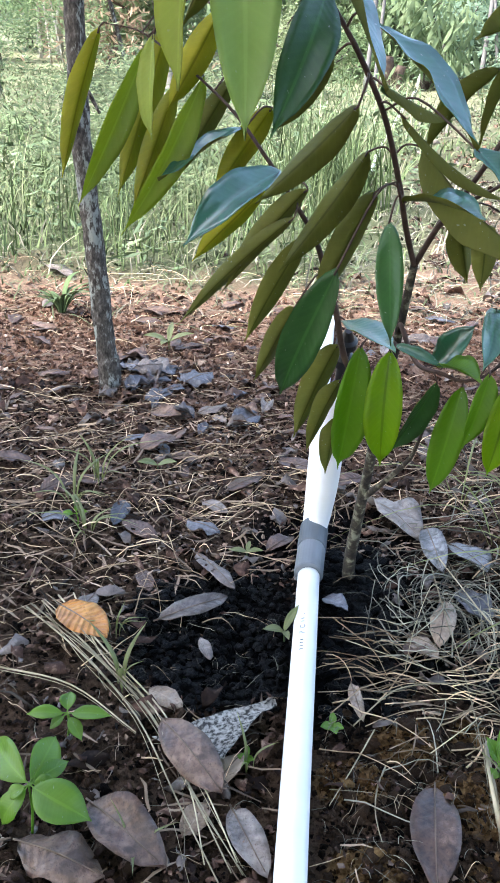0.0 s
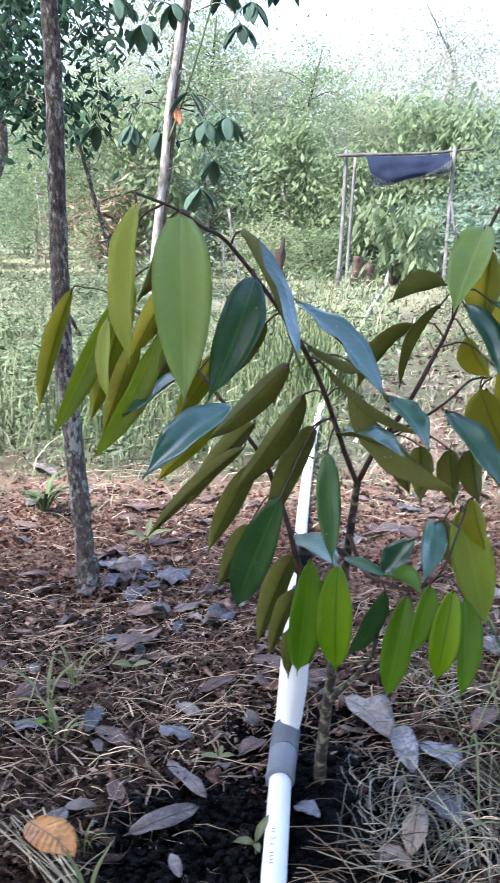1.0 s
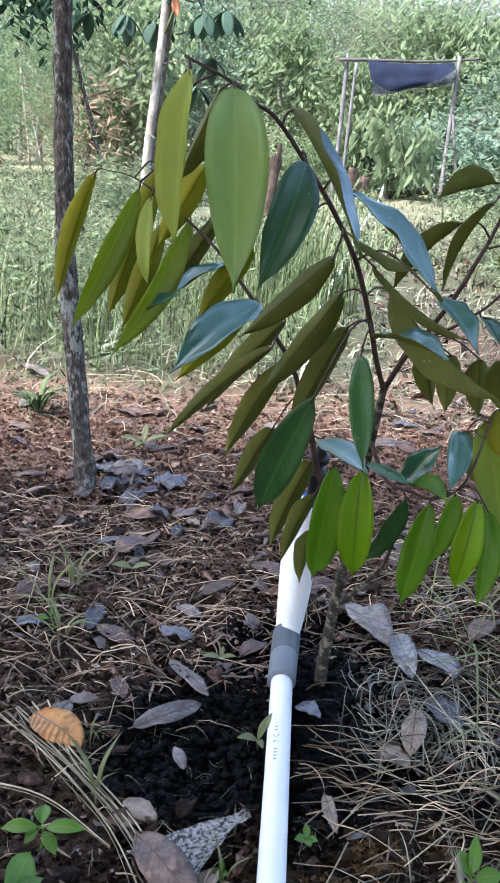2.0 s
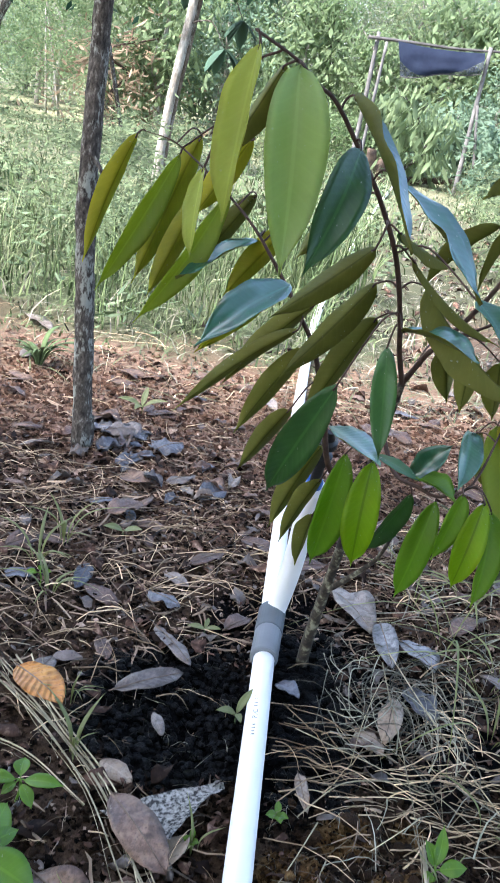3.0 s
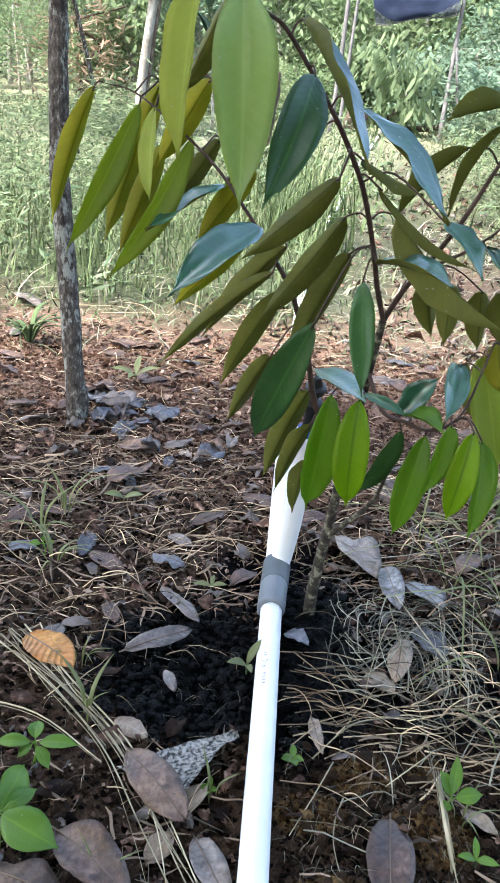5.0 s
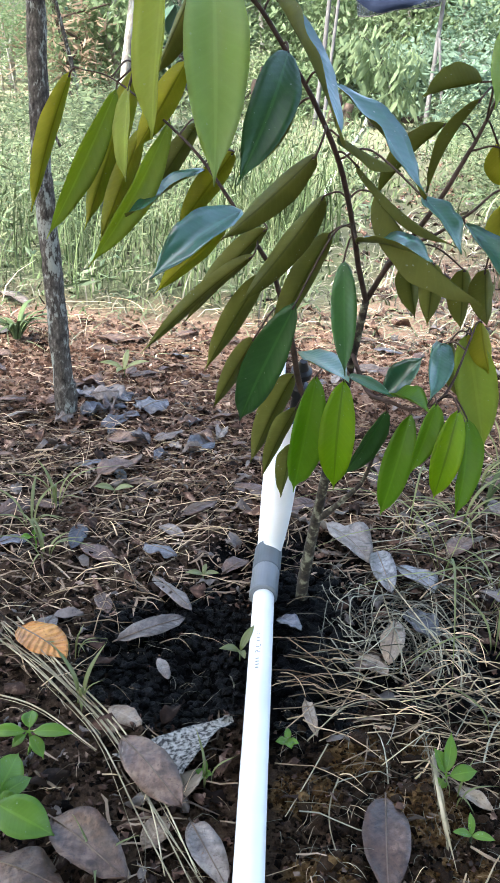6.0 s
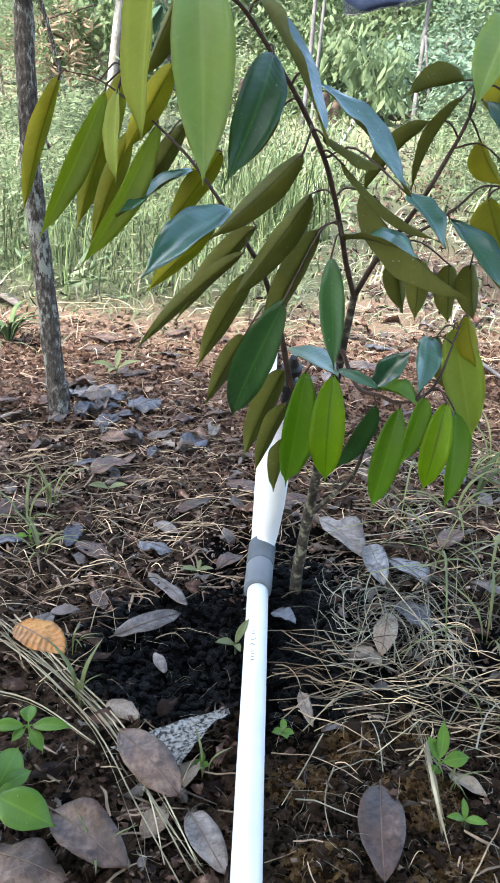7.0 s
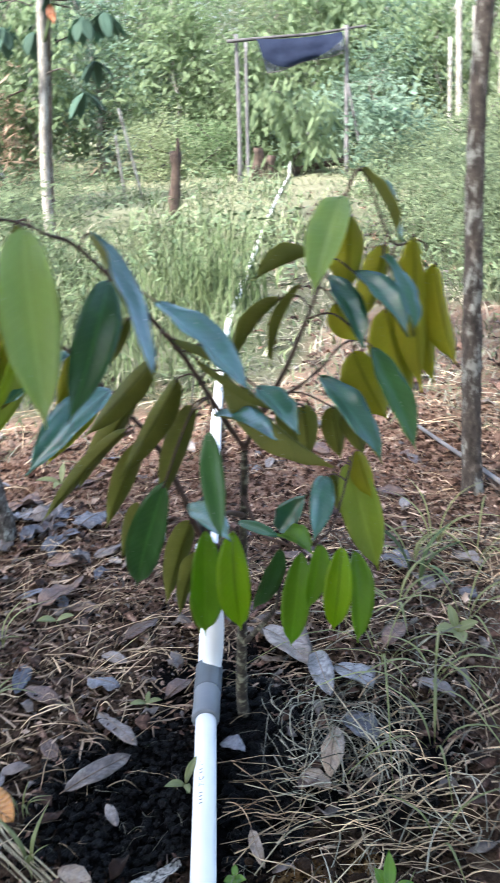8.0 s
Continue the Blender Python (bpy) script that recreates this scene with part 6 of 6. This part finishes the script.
for k in range(100):
    y = rng.uniform(0.98, 2.2)
    x = rng.uniform(-0.30 * y - 0.05, 0.32 * y + 0.1)
    if abs(x - 0.15) < 0.06 or math.hypot(x + 0.26, y - 1.58) < 0.08 or 0.16 < x < 0.40 and y < 1.26:
        continue
    a, n = rng.uniform(0, 6.28), rng.uniform(0.032, 0.085)
    mat, tone = rng.choice(((DEAD_BROWN, "purplish-brown"), (DEAD_BROWN, "purplish-brown"), (DEAD_GREY, "grey-brown"), (DEAD_BLUE, "slate-grey"), (DEAD_BROWN, "purplish-brown"), (DEAD_BROWN, "purplish-brown")))
    dead_leaf((x, y), (x + n * math.cos(a), y + n * math.sin(a)), n * rng.uniform(0.3, 0.5), mat, rng.uniform(0.2, 0.7), "small curled " + tone + " dead leaf on the litter")


# ---- long straws, seedlings and tufts ----
def long_straws(name, label, lines, mat, r=0.0013):
    first = lines[0][0]
    ob = thing(name, (first[0], first[1], 0), label, "dry grass")
    for pts in lines:
        k = 0.75 + 0.40 * math.sin(pts[0][0] * 900 + pts[1][1] * 700)
        tube("straw", pts, (r * k, r * k * 0.6), mat, ob, sides=6, per=5)
    return ob


rng = random.Random(8)
lines = []
for k in range(11):
    o = rng.gauss(0, 0.008)
    s = rng.gauss(0, 0.018)
    lines.append([(-0.180 + o + s, 0.885 + o + 0.5 * s, 0.008), (-0.085 + o, 0.785 + o * 0.6, 0.020 + 0.006 * rng.random()), (-0.010 + o, 0.708 + o * 0.6, 0.018), (0.046 + o - 0.3 * s, 0.620 + o, 0.014), (0.092 + o - s, 0.545 + o, 0.012)])
    if k % 4 == 3:
        lines[-1] = lines[-1][:3]
for k in range(2):
    o = rng.gauss(0, 0.02)
    lines.append([(-0.19, 0.77 + o, 0.012), (-0.10, 0.745 + o, 0.018), (-0.02, 0.69 + 0.5 * o, 0.012)])
long_straws("straw_bundle", "bundle of long pale dry straws lying on leaves", lines, STRAW_PALE, 0.0010)
lines = [[(0.295, 0.975, 0.035), (0.303, 0.890, 0.026), (0.311, 0.818, 0.020), (0.316, 0.712, 0.016), (0.314, 0.640, 0.012)],
         [(0.353, 0.985, 0.06), (0.352, 0.900, 0.040), (0.350, 0.829, 0.030), (0.344, 0.741, 0.018)],
         [(0.188, 0.850, 0.012), (0.235, 0.822, 0.018), (0.284, 0.798, 0.020), (0.325, 0.775, 0.018), (0.362, 0.785, 0.020)],
         [(0.193, 0.721, 0.010), (0.225, 0.752, 0.022), (0.249, 0.768, 0.024), (0.295, 0.780, 0.022), (0.336, 0.779, 0.018), (0.386, 0.736, 0.014)]]
lines += [[(0.45, 1.02, 0.04), (0.40, 0.90, 0.03), (0.36, 0.80, 0.014)], [(0.265, 0.690, 0.012), (0.290, 0.705, 0.024), (0.318, 0.735, 0.020)],
         [(0.214, 0.718, 0.010), (0.192, 0.668, 0.012), (0.169, 0.622, 0.010)], [(0.169, 0.640, 0.010), (0.217, 0.633, 0.016), (0.257, 0.616, 0.010)],
         [(0.222, 0.672, 0.010), (0.212, 0.640, 0.014), (0.210, 0.606, 0.014), (0.222, 0.555, 0.010)]]
for k in range(3):
    o, q = rng.gauss(0, 0.05), rng.gauss(0, 0.05)
    lines.append([(0.27 + o + q, 0.96 + o, 0.02), (0.295 + o + rng.gauss(0, 0.015), 0.89 + q, 0.032), (0.32 + o - q, 0.82 + q + rng.gauss(0, 0.02), 0.026), (0.33 + o - 1.5 * q, 0.76 + q, 0.012)])
long_straws("dry_grass_clump", "clump of long dry straws beside the sapling", lines, STRAW_PALE, 0.00085)
stalk = thing("dry_stalk", (0.317, 0.66, 0.0), "withered pale grass stalk with dry sheaths", "dry grass")
for k in range(7):
    o = rng.gauss(0, 0.004)
    v, f, sl, uv = blade(0.10 + 0.03 * rng.random(), 0.0034, bow=0.05 + 0.03 * rng.random(), fold=0.9, wave=0.8, seed=k * 1.7, rows=9, across=1, thick=0.0002)
    ob = solid("sheath", v, f, [STRAW_PALE, STRAW_PALE], stalk, slots=sl, uvs=uv)
    ob.matrix_basis = Matrix.Translation((o, 0.045 + 0.012 * rng.gauss(0, 1), 0.018 + 0.004 * rng.random())) @ aim((0.06 * rng.gauss(0, 1), -1, -0.16), (rng.gauss(0, 0.5), 0, 1)).to_4x4()


def seedling(root, tips, width, label, mat=SEEDLING):
    ob = thing("seedling", (root[0], root[1], gz(*root)), label, "seedling")
    o = Vector(ob.location)
    top = Vector((root[0], root[1], o.z)).lerp(sum((Vector(t) for t in tips), Vector()) / len(tips), 0.55)
    tube("stalk", [(root[0], root[1], o.z - 0.005), (Vector(root + (o.z,)) + top) / 2, top], (0.0014, 0.0010), GRASS, ob, sides=6, per=4)
    for k, t in enumerate(tips):
        t = Vector(t)
        v, f, s, uv = blade((t - top).length, width * (1 - 0.12 * (k % 3)), bow=0.10, fold=0.3, wave=0.06, seed=k + root[0] * 9)
        leaf_ob = solid("leaf", v, f, [mat, mat], ob, slots=s, uvs=uv)
        leaf_ob.matrix_basis = Matrix.Translation(top - o) @ aim(t - top, (0, -0.3, 1)).to_4x4()


def leafy_seedling(root, top, leaves, label):
    """A seedling whose ovate leaves spring from the top of its stalk: tip, width and tilt of each."""
    ob = thing("seedling", (root[0], root[1], gz(*root)), label, "seedling")
    o, top = Vector(ob.location), Vector(top)
    tube("stalk", [(root[0], root[1], o.z - 0.005), (Vector((root[0], root[1], o.z)) + top) / 2 + Vector((0.002, 0, 0)), top], (0.0015, 0.0010), SEEDLING, ob, sides=6, per=4)
    for k, (tip, width, up) in enumerate(leaves):
        tip = Vector(tip)
        d = (tip - top).normalized()
        v, f, s, uv = blade((tip - top).length - 0.004, width, bow=0.10, fold=0.30, wave=0.10, seed=k * 2.3 + root[0] * 9, rows=16, full=0.78, drip=0.10, recurve=0.05)
        leaf_ob = solid("leaf", v, f, [SEEDLING, SEEDLING], ob, slots=s, uvs=uv)
        leaf_ob.matrix_basis = Matrix.Translation(top - o + d * 0.004) @ aim(d, up).to_4x4()
        tube_line = [top, top + d * 0.003 + Vector((0, 0, 0.001)), top + d * 0.007]
        tube("leaf_stem", tube_line, (0.0008, 0.0006), SEEDLING, ob, sides=5, per=2)


leafy_seedling((-0.090, 0.690), (-0.080, 0.667, 0.050), [((-0.038, 0.668, 0.050), 0.015, (0, -0.4, 1)), ((-0.083, 0.690, 0.056), 0.016, (0, -0.7, 0.8)), ((-0.118, 0.662, 0.050), 0.014, (0, -0.5, 1)),
                                                         ((-0.063, 0.650, 0.034), 0.013, (0, -0.2, 1)), ((-0.094, 0.655, 0.040), 0.010, (0, -0.3, 1))], "small seedling with narrow pale green leaves")
leafy_seedling((-0.089, 0.573), (-0.087, 0.577, 0.056), [((-0.031, 0.559, 0.039), 0.036, (0.1, -0.5, 0.85)), ((-0.061, 0.608, 0.055), 0.016, (-0.1, -0.75, 0.65)), ((-0.106, 0.573, 0.043), 0.013, (0, -0.5, 0.9)), ((-0.078, 0.633, 0.057), 0.026, (0.2, -0.75, 0.6)), ((-0.138, 0.633, 0.048), 0.030, (-0.1, -0.7, 0.7)), ((-0.112, 0.565, 0.018), 0.022, (0, -0.4, 0.9)), ((-0.066, 0.585, 0.055), 0.013, (0, -0.6, 0.8))], "broad-leaved seedling with large fresh green leaves")
seedling((0.118, 0.869), [(0.093, 0.846, 0.022), (0.132, 0.885, 0.030), (0.124, 0.838, 0.016)], 0.011, "tiny pale green seedling beside the pipe", WEED_BLADE)
leafy_seedling((0.326, 0.672), (0.326, 0.672, 0.022), [((0.315, 0.690, 0.040), 0.015, (0.5, -0.8, 0.4)), ((0.333, 0.700, 0.052), 0.013, (-0.1, -0.9, 0.4)), ((0.357, 0.676, 0.028), 0.016, (0, -0.6, 0.8)), ((0.316, 0.662, 0.016), 0.012, (0, -0.4, 1))], "small leafy green herb among straws")
seedling((0.340, 0.612), [(0.360, 0.606, 0.016), (0.322, 0.612, 0.016), (0.342, 0.632, 0.02)], 0.009, "tiny green seedling on rusty soil")
seedling((0.172, 0.722), [(0.160, 0.716, 0.010), (0.184, 0.716, 0.011), (0.172, 0.736, 0.012), (0.176, 0.708, 0.010)], 0.010, "tiny grey-green herb on dark soil")
seedling((0.090, 0.671), [(0.081, 0.671, 0.010), (0.098, 0.667, 0.010), (0.090, 0.683, 0.012), (0.092, 0.662, 0.008)], 0.008, "tiny yellow-green herb on dark soil")
seedling((0.060, 1.023), [(0.036, 1.020, 0.010), (0.082, 1.022, 0.011), (0.062, 1.045, 0.010)], 0.009, "tiny grey-green seedling on dark soil", WEED_BLADE)
seedling((-0.104, 1.264), [(-0.135, 1.250, 0.012), (-0.072, 1.256, 0.012)], 0.014, "low green herb on the litter", WEED_BLADE)
seedling((-0.180, 1.817), [(-0.235, 1.80, 0.03), (-0.125, 1.81, 0.035), (-0.18, 1.87, 0.04), (-0.19, 1.77, 0.02)], 0.018, "pale green weed on red clay", WEED_BLADE)
seedling((0.52, 1.12), [(0.485, 1.105, 0.03), (0.555, 1.115, 0.03), (0.52, 1.155, 0.04), (0.525, 1.085, 0.015)], 0.02, "broad-leaved pale green herb among grass", WEED_BLADE)
leafy_seedling((-0.185, 1.075), (-0.184, 1.072, 0.018), [((-0.204, 1.068, 0.020), 0.009, (0, -0.5, 0.9)), ((-0.168, 1.074, 0.022), 0.008, (0, -0.5, 0.9)), ((-0.186, 1.084, 0.026), 0.008, (0, -0.8, 0.6))], "small yellow-green herb among grass")
rng = random.Random(91)


def tuft(root, blades, height, width, lean, label, mat=GRASS):
    ob = thing("grass_tuft", (root[0], root[1], gz(*root)), label, "grass tuft", "grass tufts")
    for k in range(blades):
        a = k * 2.4 + rng.uniform(-0.4, 0.4)
        h, l = height * rng.uniform(0.55, 1.1), lean * rng.uniform(0.5, 1.2)
        v, f, s, uv = blade(math.hypot(h, l * h), width * rng.uniform(0.7, 1.1), bow=0.16, fold=0.5, rows=8, across=1, thick=0.0002, seed=k * 0.7, recurve=0.35 * lean)
        leaf_ob = solid("blade", v, f, [mat, mat], ob, slots=s, uvs=uv)
        leaf_ob.matrix_basis = Matrix.Translation((0.006 * math.cos(a), 0.006 * math.sin(a), -0.003)) @ aim((l * math.cos(a), l * math.sin(a), 1), (-math.cos(a), -math.sin(a), 0.4)).to_4x4()


TUFTS_NEAR = (((-0.205, 1.13), 7, 0.075, 0.005, 0.9, "tuft of broad pale arching grass"),
              ((-0.165, 1.055), 7, 0.06, 0.0045, 1.0, "tuft of broad pale arching grass"),
              ((-0.185, 1.2), 6, 0.085, 0.005, 0.8, "tuft of broad pale arching grass"),
              ((0.4, 1.08), 6, 0.13, 0.003, 1.6, "tuft of long arching pale grass"),
              ((0.36, 1.17), 5, 0.12, 0.003, 1.6, "tuft of long arching pale grass"),
              ((0.44, 0.99), 5, 0.11, 0.003, 1.7, "tuft of long arching pale grass"),
              ((-0.05, 0.757), 4, 0.085, 0.0055, 0.45, "few broad pale grass blades on dark soil"),
              ((-0.078, 0.845), 6, 0.05, 0.003, 0.6, "small tuft of broad pale grass"),
              ((0.451, 1.214), 5, 0.1, 0.005, 1.3, "tuft of arching green grass"),
              ((0.469, 1.04), 5, 0.1, 0.005, 1.3, "tuft of arching green grass"))
TUFTS_SIDE = (((0.092, 0.664), 3, 0.05, 0.003, 0.4, "thin arching grass blades by the pipe"),
              ((0.004, 0.56), 3, 0.045, 0.003, 0.7, "thin arching grass blades among leaves"),
              ((0.56, 1.4), 7, 0.13, 0.004, 1.2, "tuft of long arching pale grass"),
              ((0.62, 1.34), 6, 0.12, 0.004, 1.4, "tuft of long arching pale grass"),
              ((0.55, 1.17), 6, 0.1, 0.004, 1.5, "tuft of long arching pale grass"),
              ((-0.484, 2.028), 22, 0.1, 0.012, 1.0, "dense dark green grass tuft on clay"),
              ((0.51, 1.355), 5, 0.1, 0.006, 1.1, "tuft of arching green grass"),
              ((0.501, 1.283), 4, 0.14, 0.009, 0.8, "tuft of broad green grass"),
              ((0.432, 0.9), 5, 0.09, 0.004, 1.5, "tuft of arching green grass"),
              ((0.4, 0.76), 3, 0.07, 0.003, 1.3, "tuft of arching green grass"),
              ((0.335, 0.66), 4, 0.06, 0.0028, 0.8, "thin arching grass tuft on rusty soil"))
for root, n, h, w, l, lab in TUFTS_NEAR + TUFTS_SIDE:
    tuft(root, n, h, w, l, lab, WEED_BLADE if "broad pale" in lab or "arching" in lab else GRASS_PALE if "pale" in lab or "arching" in lab else GRASS)
